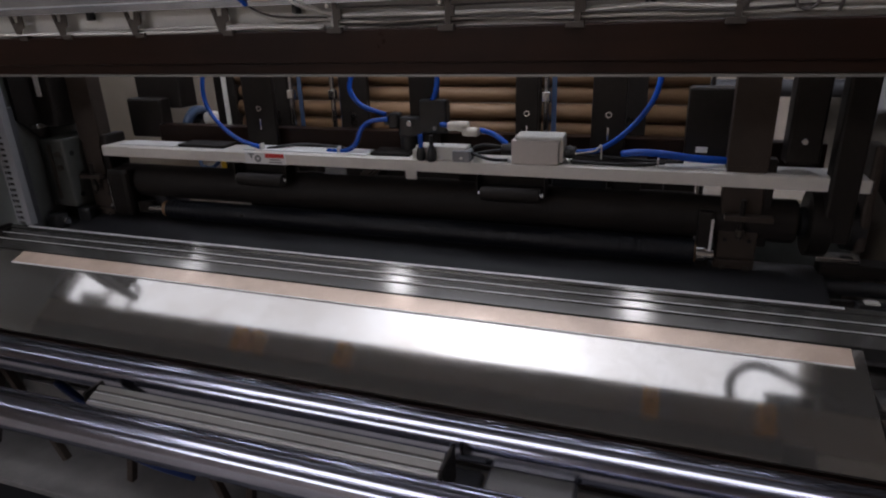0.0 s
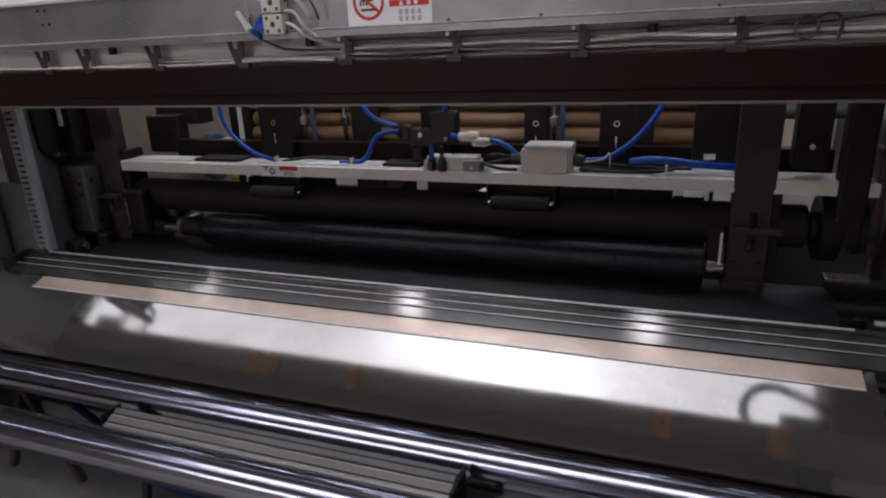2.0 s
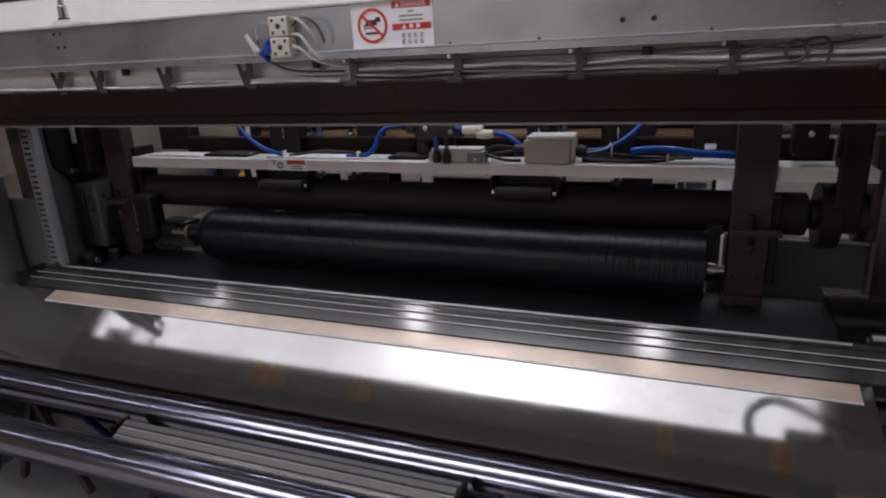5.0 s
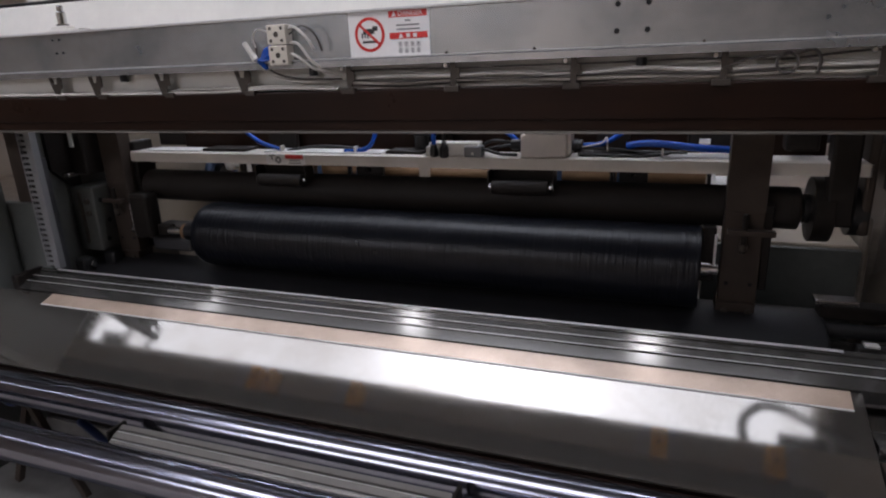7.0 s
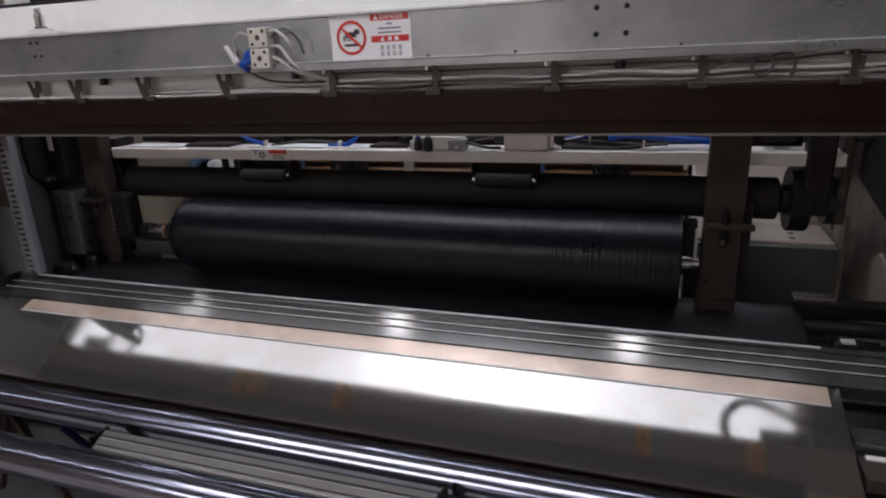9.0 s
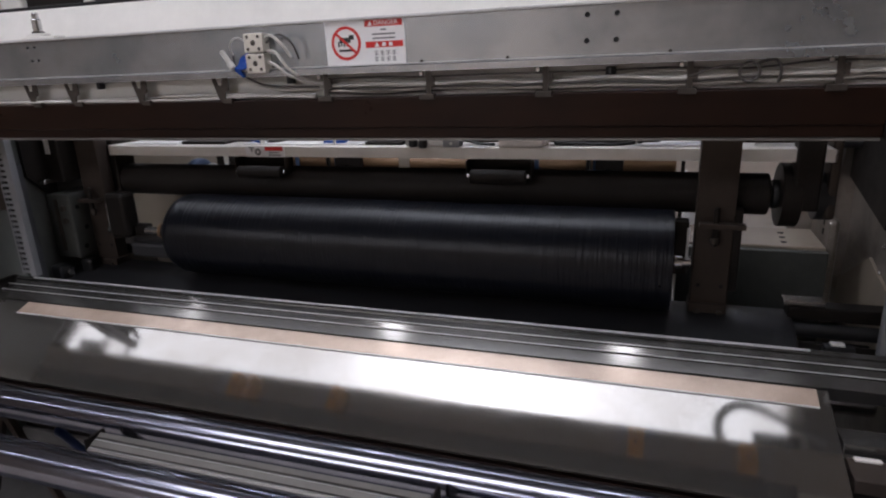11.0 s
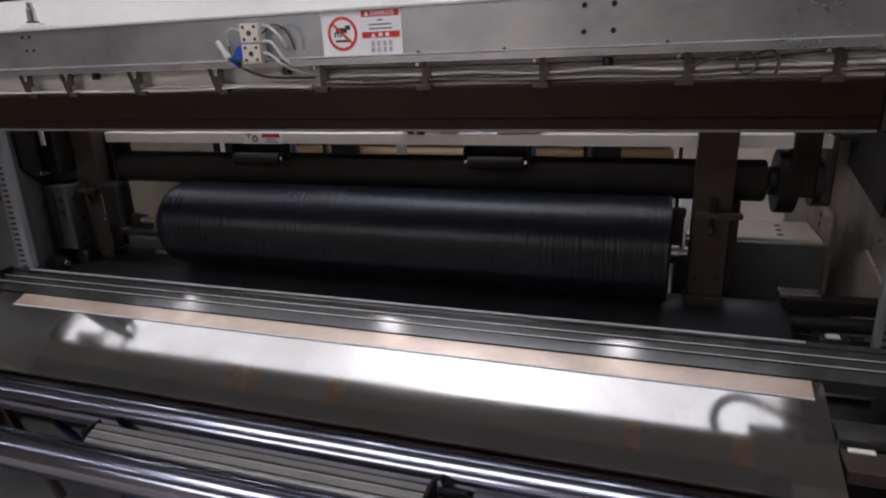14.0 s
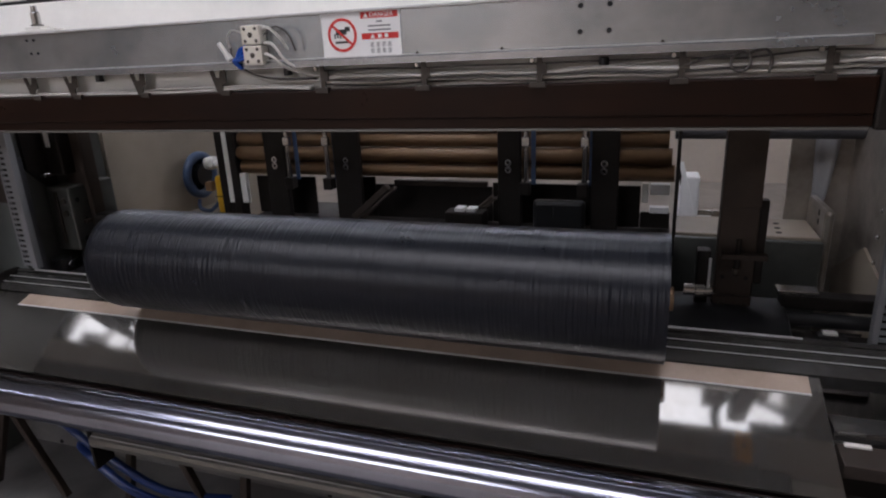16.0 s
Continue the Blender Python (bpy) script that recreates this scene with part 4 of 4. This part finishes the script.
part("plastic_sheet", add_sweep(bm_new(), [(0.70, 0.19, 0.50), (0.712, 0.19, 0.36), (0.695, 0.195, 0.25), (0.715, 0.19, 0.14)], 0.026, 7), WRAP_AND_SHEEN, lay, "hazy plastic sheet")
part("hanger", box(-0.385, 0.05, -0.035, -0.355, 0.055, 0.0), BARPAINT, lay)
part("drive_box", box(0.30, 0.09, 0.04, 0.42, 0.15, 0.20, bev=0.005), BLACKMETAL, lay)
part("drive_label", box(0.325, 0.0875, 0.055, 0.35, 0.0895, 0.068), WHITE, lay)
part("drive_box", box(0.50, 0.02, 0.05, 0.565, 0.08, 0.25, bev=0.005), BLACKMETAL, lay)
part("drive_bolt", cyl("y", (0.53, 0.012, 0.10), 0, 0.008, 0.007, 12), GREASE, lay)


# ---------------- arms that hold the shaft ----------------
def shaft_arm(name_x, mirror):
    s = -1 if mirror else 1
    a = thing("roll_holder", "dark steel post with a bolted foot and clamp plate", "arm", "chuck arms", at=(name_x, 0.42, 0))

    def bx(x0, y0, z0, x1, y1, z1, bev=0.002):
        return box(min(s * x0, s * x1), y0, z0, max(s * x0, s * x1), y1, z1, bev=bev)
    part("post", bx(-0.041, 0.0, 0.86, 0.041, 0.045, 1.33, 0.003), FRAME, a, "dark grey-brown steel post")
    part("post_cover", bx(-0.041, -0.004, 1.085, 0.041, -0.0005, 1.33, 0.001), FRAME, a)
    part("foot", bx(-0.045, -0.012, 0.829, 0.040, 0.05, 0.872, 0.003), FRAME, a)
    part("side_rib", bx(0.041, 0.01, 0.90, 0.060, 0.04, 1.10, 0.003), BLACKMETAL, a)
    for dx in (-0.025, 0.025):
        part("bolt_hole", cyl("y", (s * dx, 0, 0.915), -0.0015, 0.0005, 0.0045, 12, 0.0003), HOLE, a)
        part("bolt", cyl("y", (s * dx, 0, 0.852), -0.018, -0.011, 0.007, 12), BRACKET, a)
    return a


arm_r = shaft_arm(0.428, False)
arm_l = shaft_arm(-1.408, True)


def slide_block(s):
    c = thing("chuck_slide", "dark steel slide with a bright chuck spindle", "slide", "chuck slides")
    part("plate", box(-0.062 if s < 0 else -0.035, -0.024, 0.088, 0.035 if s < 0 else 0.062, 0.0, 0.100, bev=0.0015), FRAME, c, "clamp plate")
    part("threaded_rod", cyl("z", (0, -0.012, 0), 0.045, 0.135, 0.006, 12), BLACKMETAL, c)
    part("nut", cyl("z", (0, -0.012, 0), 0.052, 0.066, 0.010, 6), BRACKET, c)
    part("carriage", box(-s * 0.085 if s > 0 else 0.055, -0.006, -0.03, -s * 0.055 if s > 0 else 0.085, 0.03, 0.10, bev=0.003), BLACKMETAL, c)
    x = -s * 0.056
    part("white_edge", box(x - 0.003, -0.0105, 0.0, x + 0.003, -0.0065, 0.085, bev=0.001), WHITE, c, "white edge strip")
    part("spindle", cyl("x", (0, 0.0, 0), min(-s * 0.045, -s * 0.110), max(-s * 0.045, -s * 0.110), 0.0145, 24), GREASE, c, "bright steel spindle")
    part("spindle_tip", cyl("x", (0, 0.0, 0), min(-s * 0.064, -s * 0.084), max(-s * 0.064, -s * 0.084), 0.0195, 24), GREASE, c)
    return c


slide_r = slide_block(1)
slide_l = slide_block(-1)
part("cheek", box(0.060, -0.022, -0.024, 0.135, 0.035, 0.120, bev=0.012), BLACKMETAL, slide_l, "black cheek block")
part("nose", box(0.1355, 0.004, -0.02, 0.190, 0.030, 0.018, bev=0.006), BLACKMETAL, slide_l)
part("long_spindle", cyl("x", (0, 0.0, 0.0), 0.1905, 0.250, 0.0135, 24), GREASE, slide_l, "bright steel spindle")

# ---------------- left side ----------------
lc = thing("side_cabinet", "grey-green enamelled machine cabinet", "cabinet")
part("body", box(-2.1, 0.0, 0.0, -1.70, 0.261, 1.15, bev=0.02), CABINET, lc)
part("door", box(-2.05, -0.02, 0.1, -1.74, 0.0, 1.05, bev=0.01), CABINET, lc)
part("side_panel", box(-2.7, 0.262, 0.0, -1.580, 0.280, 1.06, bev=0.004), CABINET, lc)
part("upper_panel", box(-1.66, 0.266, 1.0605, -1.562, 0.282, 1.31, bev=0.004), FRAME, lc, "dark upper panel")
part("dark_post", box(-1.71, -0.16, 0.70, -1.66, -0.10, 0.98, bev=0.004), FRAME, lc)
dk = thing("slotted_duct", "grey slotted cable duct on the machine side", "cable duct", at=(-1.543, 0.25, 0.86))
part("back", box(-0.03, 0.004, 0.0, 0.03, 0.008, 0.45), BLACKMETAL, dk)
part("edge", box(-0.034, -0.004, 0.0, -0.028, 0.008, 0.45, bev=0.001), DUCT, dk)
part("edge", box(0.012, -0.014, 0.0, 0.036, 0.008, 0.45, bev=0.002), DUCT, dk)
for k in range(26):
    part("tooth", box(-0.028, -0.003, 0.004 + 0.0172 * k, 0.012, 0.0035, 0.0125 + 0.0172 * k), DUCT, dk)
ls = thing("side_stand", "dark steel side frame with blocks and screws", "frame")
part("plate", box(-1.56, 0.262, 0.0, -1.545, 0.60, 1.29, bev=0.003), DARKGREEN, ls, "grey-green side plate")
part("slate_strip", box(-1.5445, 0.262, 0.80, -1.530, 0.292, 1.20, bev=0.003), SLATE, ls, "slate grey edge strip")
b = bm_new()
add_extrude(b, [(0.300, 1.29), (0.300, 1.16), (0.395, 1.06), (0.395, 1.29)], -1.5445, -1.532)
part("corner_plate", b, BLACKMETAL, ls, "dark plate with a cut corner")
part("inner_wall", box(-1.565, 0.605, 0.0, -1.535, 1.60, 1.29, bev=0.003), STONE, ls, "beige painted inner wall")
part("inner_ledge", box(-1.534, 0.62, 0.70, -1.40, 1.2, 0.86, bev=0.004), STONE, ls)
part("block", box(-1.5445, 0.372, 1.13, -1.47, 0.50, 1.29, bev=0.006), BLACKMETAL, ls)
gb = part("gear_block", box(-1.5445, 0.355, 0.885, -1.450, 0.53, 1.095, bev=0.006), DARKGREEN, ls, "grey-green bearing block")
for y, z in ((0.38, 1.05), (0.40, 0.98), (0.385, 0.92)):
    part("hole", cyl("x", (0, y, z), -1.4502, -1.4490, 0.008, 14, 0.0003), HOLE, gb)
for x, z in ((-1.475, 1.05), (-1.475, 1.01)):
    part("screw", cyl("y", (x, 0, z), 0.345, 0.3548, 0.010, 10), BRACKET, gb)
part("slot_rib", box(-1.510, 0.349, 0.91, -1.498, 0.3548, 1.08, bev=0.002), BRACKET, gb)
part("valve", box(-1.528, 0.30, 0.825, -1.480, 0.345, 0.872, bev=0.008), BLACKPLASTIC, ls)
part("valve", box(-1.465, 0.36, 0.835, -1.420, 0.40, 0.880, bev=0.008), BLACKPLASTIC, ls)
part("valve_nut", cyl("x", (0, 0.325, 0.85), -1.4795, -1.466, 0.012, 6), GREASE, ls)
part("bright_strip", box(-1.515, 0.366, 1.22, -1.500, 0.371, 1.29), WHITE, ls, "short white strip")
part("clevis", box(-1.53, 0.33, 1.13, -1.50, 0.365, 1.145, bev=0.003), GREASE, ls)
bh = thing("bearing_housing", "slate grey bearing housing bracketed to the side frame", "housing", at=(-1.36, 0.47, 0.86))
part("shell", box(0.0, 0.0, 0.0, 0.16, 0.10, 0.05, bev=0.010), SLATE, bh)
part("cover", box(0.004, 0.004, 0.0505, 0.13, 0.09, 0.085, bev=0.014), SLATE, bh, "grey rounded cover")
part("bracket", box(-0.184, 0.02, 0.005, -0.001, 0.08, 0.04, bev=0.003), BLACKMETAL, bh)

# ---------------- right side ----------------
rs = thing("side_plate", "ground steel side plate with a pale ribbon for its sheen", "plate")
part("plate", box(0.86, 0.30, 0.0, 0.88, 1.45, 1.35, bev=0.003), SIDEPLATE, rs)
part("cross_plate", box(0.695, 1.02, 0.5, 0.90, 1.04, 1.5, bev=0.003), SIDEPLATE, rs, "mottled ground steel plate")
part("foot_block", box(0.37, 0.80, 0.72, 0.755, 1.0, 0.912, bev=0.004), STONE, rs, "pale machined block")
part("foot_front", box(0.37, 0.775, 0.0, 0.757, 0.798, 0.904, bev=0.003), DARKGREEN, rs, "dark grey-green front face")
part("rib", box(0.757, 0.80, 0.72, 0.782, 1.018, 0.99, bev=0.012), SIDEPLATE, rs, "rounded machined rib")
for z in (0.935, 0.962):
    part("rib_slot", box(0.7555, 0.86, z, 0.7565, 0.872, z + 0.016), HOLE, rs)
b = bm_new()
add_extrude(b, [(1.15, 0.675), (0.78, 0.897), (0.60, 0.85), (0.60, 0.675)], 0.852, 0.859)
part("pale_web", b, STONE, rs, "pale lower web plate")
for z in (1.10, 1.02, 0.95, 0.88):
    part("plate_screw", cyl("x", (0, 0.70, z), 0.853, 0.8595, 0.006, 10), GREASE, rs)
# pale curved ribbon added in place of a sheen on the cross plate
b = bm_new()
for k in range(15):
    u = k / 14
    xm = 0.748 + 0.030 * math.sin(3.4 * u) + 0.05 * max(0, u - 0.55)
    z = 1.42 - 0.60 * u
    row = [(xm + 0.012 * (w - 1.5) * (1 + 0.5 * math.sin(5 * u)), 1.012 - 0.010 * abs(math.sin(2.1 * w + 4 * u)), z) for w in range(5)]
    cur = [b.verts.new(p) for p in row] + [b.verts.new((p[0], p[1] + 0.0015, p[2])) for p in reversed(row)]
    if k:
        for q in range(10):
            b.faces.new((old[q], old[(q + 1) % 10], cur[(q + 1) % 10], cur[q])).smooth = True
    old = cur
part("sheen_ribbon", b, WRAP_AND_SHEEN, rs, "pale curved ribbon standing in for the sheen on the plate")
for k in range(3):
    part("bolt_hole", cyl("z", (0.655 + 0.004 * k, 0.84 + 0.05 * k, 0.912), 0.0, 0.001, 0.009, 12, 0.0002), HOLE, rs)
dr = thing("slotted_duct", "grey slotted cable duct on the machine side", "cable duct", at=(0.80, 0.36, 0.72))
part("back", box(-0.03, 0.004, 0.0, 0.05, 0.008, 0.62), BLACKMETAL, dr)
part("edge", box(-0.034, -0.014, 0.0, -0.020, 0.008, 0.62, bev=0.002), DUCT, dr)
for k in range(34):
    part("tooth", box(-0.016, -0.003, 0.004 + 0.0172 * k, 0.045, 0.0035, 0.0125 + 0.0172 * k), DUCT, dr)
rr = thing("cross_rails", "black cross rails with bright edges at the drum end", "rail")
part("rail", box(0.600, 0.42, 0.846, 0.858, 0.47, 0.878, bev=0.004), BLACKMETAL, rr)
part("top_plate", box(0.590, 0.425, 0.8785, 0.676, 0.465, 0.890, bev=0.002), GREASE, rr, "bright steel top plate")
part("guide_tube", cyl("x", (0, 0.405, 0.830), 0.605, 0.858, 0.017, 24), BLACKPLASTIC, rr)
part("rail", box(0.622, 0.36, 0.765, 0.858, 0.40, 0.800, bev=0.003), BLACKMETAL, rr)
part("bright_edge", box(0.622, 0.386, 0.8055, 0.760, 0.390, 0.8105), GREASE, rr, "bright edge strip")
part("clip_block", box(0.66, 0.33, 0.80, 0.72, 0.358, 0.825, bev=0.004), BLACKPLASTIC, rr)
part("clip_pad", box(0.672, 0.332, 0.8255, 0.700, 0.352, 0.831, bev=0.002), WHITEPLASTIC, rr)

# ---------------- core magazine behind ----------------
for k in range(6):
    c = thing("paper_core", "plain brown cardboard core in the magazine", "core", "cores in the magazine", at=(0, 0.83 - 0.006 * (k % 2), 1.081 + 0.0505 * k))
    b = bm_new()
    add_lathe(b, "x", (0, 0, 0), [(-1.13 - 0.012 * (k % 2), 0.020), (-1.13 - 0.012 * (k % 2), 0.025), (0.36 - 0.01 * (k % 3), 0.025), (0.36 - 0.01 * (k % 3), 0.020)], 40)
    part("tube", b, CARD, c)
    for xe in (-1.1305 - 0.012 * (k % 2), 0.3605 - 0.01 * (k % 3)):
        part("end_rim", add_lathe(bm_new(), "x", (xe, 0, 0), [(-0.0008, 0.0205), (-0.0008, 0.0247), (0.0008, 0.0247), (0.0008, 0.0205), (-0.0008, 0.0205)], 32), CARDEND, c, "pale cut end")
mg = thing("core_magazine", "black steel core magazine with uprights and rods", "magazine")
for x0, x1 in ((-0.994, -0.912), (-0.724, -0.628), (-0.157, -0.084), (0.127, 0.206)):
    u = part("upright", box(x0, 0.765, 0.90, x1, 0.785, 1.45, bev=0.003), BLACKMETAL, mg, "black steel upright")
    for z in (1.097, 1.119):
        part("ring", flat_ring((x0 + x1) / 2 - 0.003, z, 0.005, 0.0105, 0.763, 20), GREASE, u)
for x in (-0.892, -0.742, -0.066, 0.108):
    r = part("rod", cyl("z", (x, 0.755, 0), 1.05, 1.45, 0.008, 14), GREASE, mg, "bright cylinder rod")
    part("rod_end", box(x - 0.012, 0.745, 1.17, x + 0.012, 0.765, 1.20, bev=0.003), GREASE, r)
    part("rod_bracket", box(x - 0.02, 0.745, 1.02, x + 0.012, 0.78, 1.06, bev=0.003), BLACKMETAL, r)
    part("blue_strip", box(x + 0.012, 0.775, 1.05, x + 0.026, 0.78, 1.45), DULLBLUE, r, "blue guide strip")
part("side_post", box(-1.225, 0.80, 0.85, -1.195, 0.86, 1.45, bev=0.003), BLACKMETAL, mg)
part("side_strip", box(-1.193, 0.80, 0.95, -1.168, 0.82, 1.45, bev=0.002), CREAM, mg, "cream side strip")
part("side_post", box(-1.166, 0.79, 0.85, -1.138, 0.84, 1.45, bev=0.003), BLACKMETAL, mg)
part("side_leg", box(-1.136, 0.80, 0.95, -1.112, 0.82, 1.06, bev=0.002), CREAM, mg, "cream side strip")
for x0, x1, z1 in ((-1.108, -0.862, 1.040), (-0.745, -0.622, 1.046), (-0.620, -0.20, 1.020), (-0.198, 0.268, 1.034), (0.270, 0.356, 0.953)):
    part("rear_sheet", box(x0, 0.862, 0.902, x1, 0.872, z1, bev=0.002), BLACKMETAL, mg, "dark rear sheet")
part("sheet_edge", box(-0.545, 0.850, 1.020, -0.215, 0.873, 1.038, bev=0.003), FRAME, mg, "grey-brown edge bar")
part("pale_block", box(0.272, 0.85, 0.985, 0.292, 0.87, 1.045, bev=0.002), CREAM, mg)
part("white_block", box(0.296, 0.84, 1.012, 0.352, 0.87, 1.045, bev=0.003), WHITE, mg, "white end block")
part("white_foot", box(0.296, 0.84, 0.955, 0.352, 0.87, 0.975, bev=0.003), WHITE, mg, "white end block")
part("shelf", box(-1.1, 0.72, 0.86, 0.36, 1.05, 0.90, bev=0.003), BLACKMETAL, mg)
part("side_post", box(0.363, 0.78, 0.84, 0.373, 0.80, 1.45), BLACKMETAL, mg)
for x, w, h in ((-0.585, 0.022, 0.085), (-0.555, 0.012, 0.08), (-0.205, 0.012, 0.05), (-0.190, 0.008, 0.045)):
    m = Matrix.Translation((x, 0.74, 0.985)) @ Matrix.Rotation(radians(50), 4, "Y")
    part("link", box(-w / 2, -0.012, -h, w / 2, 0.012, h, bev=0.003, m=m), FRAME, mg)
# black backing added so the space under the magazine stays dark
part("dark_backing", box(-1.1, 0.745, 0.0, 0.36, 0.76, 0.90), BLACKMETAL, mg)
part("drive_block", box(-0.04, 0.72, 0.90, 0.115, 0.76, 1.012, bev=0.012), BLACKPLASTIC, mg, "black drive motor")
part("drive_mark", box(0.020, 0.718, 0.965, 0.024, 0.7195, 0.992), GREASE, mg)
part("bright_pad", box(-0.268, 0.66, 0.985, -0.240, 0.70, 0.995), WHITE, mg, "white pad")
part("bright_pad", box(-0.232, 0.66, 0.985, -0.204, 0.70, 0.995), WHITE, mg, "white pad")
part("pad_carrier", box(-0.30, 0.655, 0.90, -0.18, 0.72, 0.983, bev=0.003), BLACKMETAL, mg)
yb = thing("yellow_motor", "yellow drive cover with a blue hose reel behind the winder", "machine")
part("cover", box(-1.392, 0.97, 0.85, -1.308, 1.06, 1.012, bev=0.012), YELLOW, yb)
part("cover_seam", box(-1.394, 0.9685, 0.925, -1.306, 0.9695, 0.929), BLACKMETAL, yb)
reel = part("reel", add_lathe(bm_new(), "x", (-1.478, 1.0, 1.01), [(-0.012, 0.066), (-0.014, 0.084), (-0.008, 0.096), (0.008, 0.096), (0.014, 0.084), (0.012, 0.066), (-0.012, 0.066)], 40), DULLBLUE, yb, "blue hose coil")
part("reel_tail", hose([(-1.478, 0.97, 0.91), (-1.46, 0.95, 0.88), (-1.42, 0.96, 0.87), (-1.39, 0.98, 0.90)], 0.008, 8), DULLBLUE, reel)
part("fittings", box(-1.44, 0.97, 1.035, -1.39, 1.03, 1.085, bev=0.016), WHITEPLASTIC, yb)
part("fitting_cap", cyl("x", (0, 0.99, 1.058), -1.3895, -1.355, 0.016, 16), WHITEPLASTIC, yb)
part("dark_hub", cyl("x", (0, 1.0, 1.01), -1.500, -1.455, 0.045, 20), BLACKPLASTIC, yb)
part("copper_part", box(-1.445, 0.975, 0.945, -1.410, 1.01, 0.985, bev=0.006), CARD, yb)

tbx = thing("white_bench", "white steel carriage behind the winder", "carriage")
part("frame", box(0.395, 1.2, 0.80, 0.46, 1.3, 1.0, bev=0.008), WHITE, tbx)
part("leg", box(0.40, 1.22, 0.0, 0.44, 1.28, 0.80), FRAME, tbx)
part("strut", box(-0.008, 1.19, -0.10, 0.008, 1.2, 0.10, bev=0.002, m=Matrix.Translation((0.418, 0, 0.955)) @ Matrix.Rotation(radians(-14), 4, "Y")), WHITE, tbx, "white slanted strut")
part("inner_strut", box(-0.006, 1.204, -0.09, 0.012, 1.21, 0.09, m=Matrix.Translation((0.405, 0, 0.955)) @ Matrix.Rotation(radians(-14), 4, "Y")), BLACKMETAL, tbx, "black inner strut")
part("lever", box(0.45, 1.21, 0.86, 0.515, 1.23, 0.878, bev=0.004), GREASE, tbx)
part("knob", cyl("y", (0.515, 1.20, 0.872), -0.02, 0.02, 0.015, 20), GREASE, tbx)
br = thing("rear_roller", "dark steel roller behind the posts", "roller")
part("shell", cyl("x", (0, 0.95, 1.19), 0.36, 0.86, 0.024, 32), SLATE, br)
rb = thing("rear_machine", "pale painted rear machine body", "machine")
part("lower_panel", box(-1.7, 1.6, 0.0, 0.8, 1.7, 0.62, bev=0.01), CREAM, rb)


# ---------------- what moves ----------------
def roll_centre(t):
    r = radius(t)
    y, z = 0.42, 0.852 + 1.02 * r
    for (t0, y0, z0), (t1, y1, z1) in zip(FALL, FALL[1:]):
        if t0 <= t <= t1:
            u = (t - t0) / (t1 - t0)
            return y0 + (y1 - y0) * u, z0 + (z1 - z0) * u
    return y, z


FALL = [(15.5, 0.42, 0.988), (15.6, 0.408, 0.987), (15.7, 0.372, 0.985), (15.8, 0.315, 0.980), (15.9, 0.243, 0.968), (16.0, 0.155, 0.955)]


def motions():
    # the roll turns while it grows, stops, and rolls off to the front
    rows, turn = [], 0.0
    for k in range(161):
        t = k / 10
        y, z = roll_centre(t)
        rows.append((t, pose(0, y, z, turn, 0, 0)))
        speed = 420.0 if t < 11.5 else max(0.0, 420.0 * (14.1 - t) / 2.6)
        if t >= 15.5:
            speed = 560.0
        turn += speed * 0.1
    walk(roll, rows)
    for i, s in enumerate(staves):
        a = 360.0 * i / STAVES
        srows = []
        for t, r in GROW:
            m = pose(0, 0, 0, a, 0, 0) @ Matrix.Translation((0, 0, r))
            srows.append((t, m))
        walk(s, srows)
    # lay-on unit rides up on the roll, then lifts away
    lrows = [(0, 0.0, 1.040), (1.5, 0.008, 1.065), (3.5, 0.018, 1.108), (4.5, 0.024, 1.127), (7, 0.038, 1.165), (9, 0.046, 1.185),
             (11.5, 0.052, 1.209), (12.5, 0.055, 1.216), (14.5, 0.055, 1.219), (14.6, 0.055, 1.220), (14.7, 0.055, 1.233), (14.8, 0.035, 1.33), (14.9, 0.0, 1.43), (15.1, -0.03, 1.465), (16, -0.03, 1.465)]
    walk(lay, [(t, pose(0, 0.41 + y, z)) for t, y, z in lrows])
    # chuck arms open and drop their slides
    arm_rows = [(0, 0.0), (14.5, 0.0), (14.6, 0.0), (14.7, 0.02), (14.9, 0.062), (15.1, 0.066), (16, 0.066)]
    walk(arm_r, [(t, pose(0.428 + d, 0.42, 0)) for t, d in arm_rows])
    walk(arm_l, [(t, pose(-1.408 - d, 0.42, 0)) for t, d in arm_rows])
    ts = [t for t, _ in GROW[:-2]] + [14.5, 14.6, 14.7, 14.8, 14.9, 15.1, 16]
    drop = {14.8: -0.05, 14.9: -0.103, 15.1: -0.106, 16: -0.106}
    out = {14.7: 0.02, 14.8: 0.042, 14.9: 0.062, 15.1: 0.066, 16: 0.066}
    for ob, x, s in ((slide_r, 0.428, 1), (slide_l, -1.406, -1)):
        walk(ob, [(t, pose(x + s * out.get(t, 0.0), 0.41, 0.852 + 1.02 * radius(t) + drop.get(t, 0.0))) for t in ts])
    # the front roller swings up
    walk(roller_front, [(t, pose(0, -0.30, z)) for t, z in ((0, 0.679), (14.5, 0.679), (14.6, 0.682), (14.7, 0.70), (14.8, 0.73), (14.9, 0.76), (15.1, 0.80), (15.3, 0.807), (16, 0.807))])


motions()
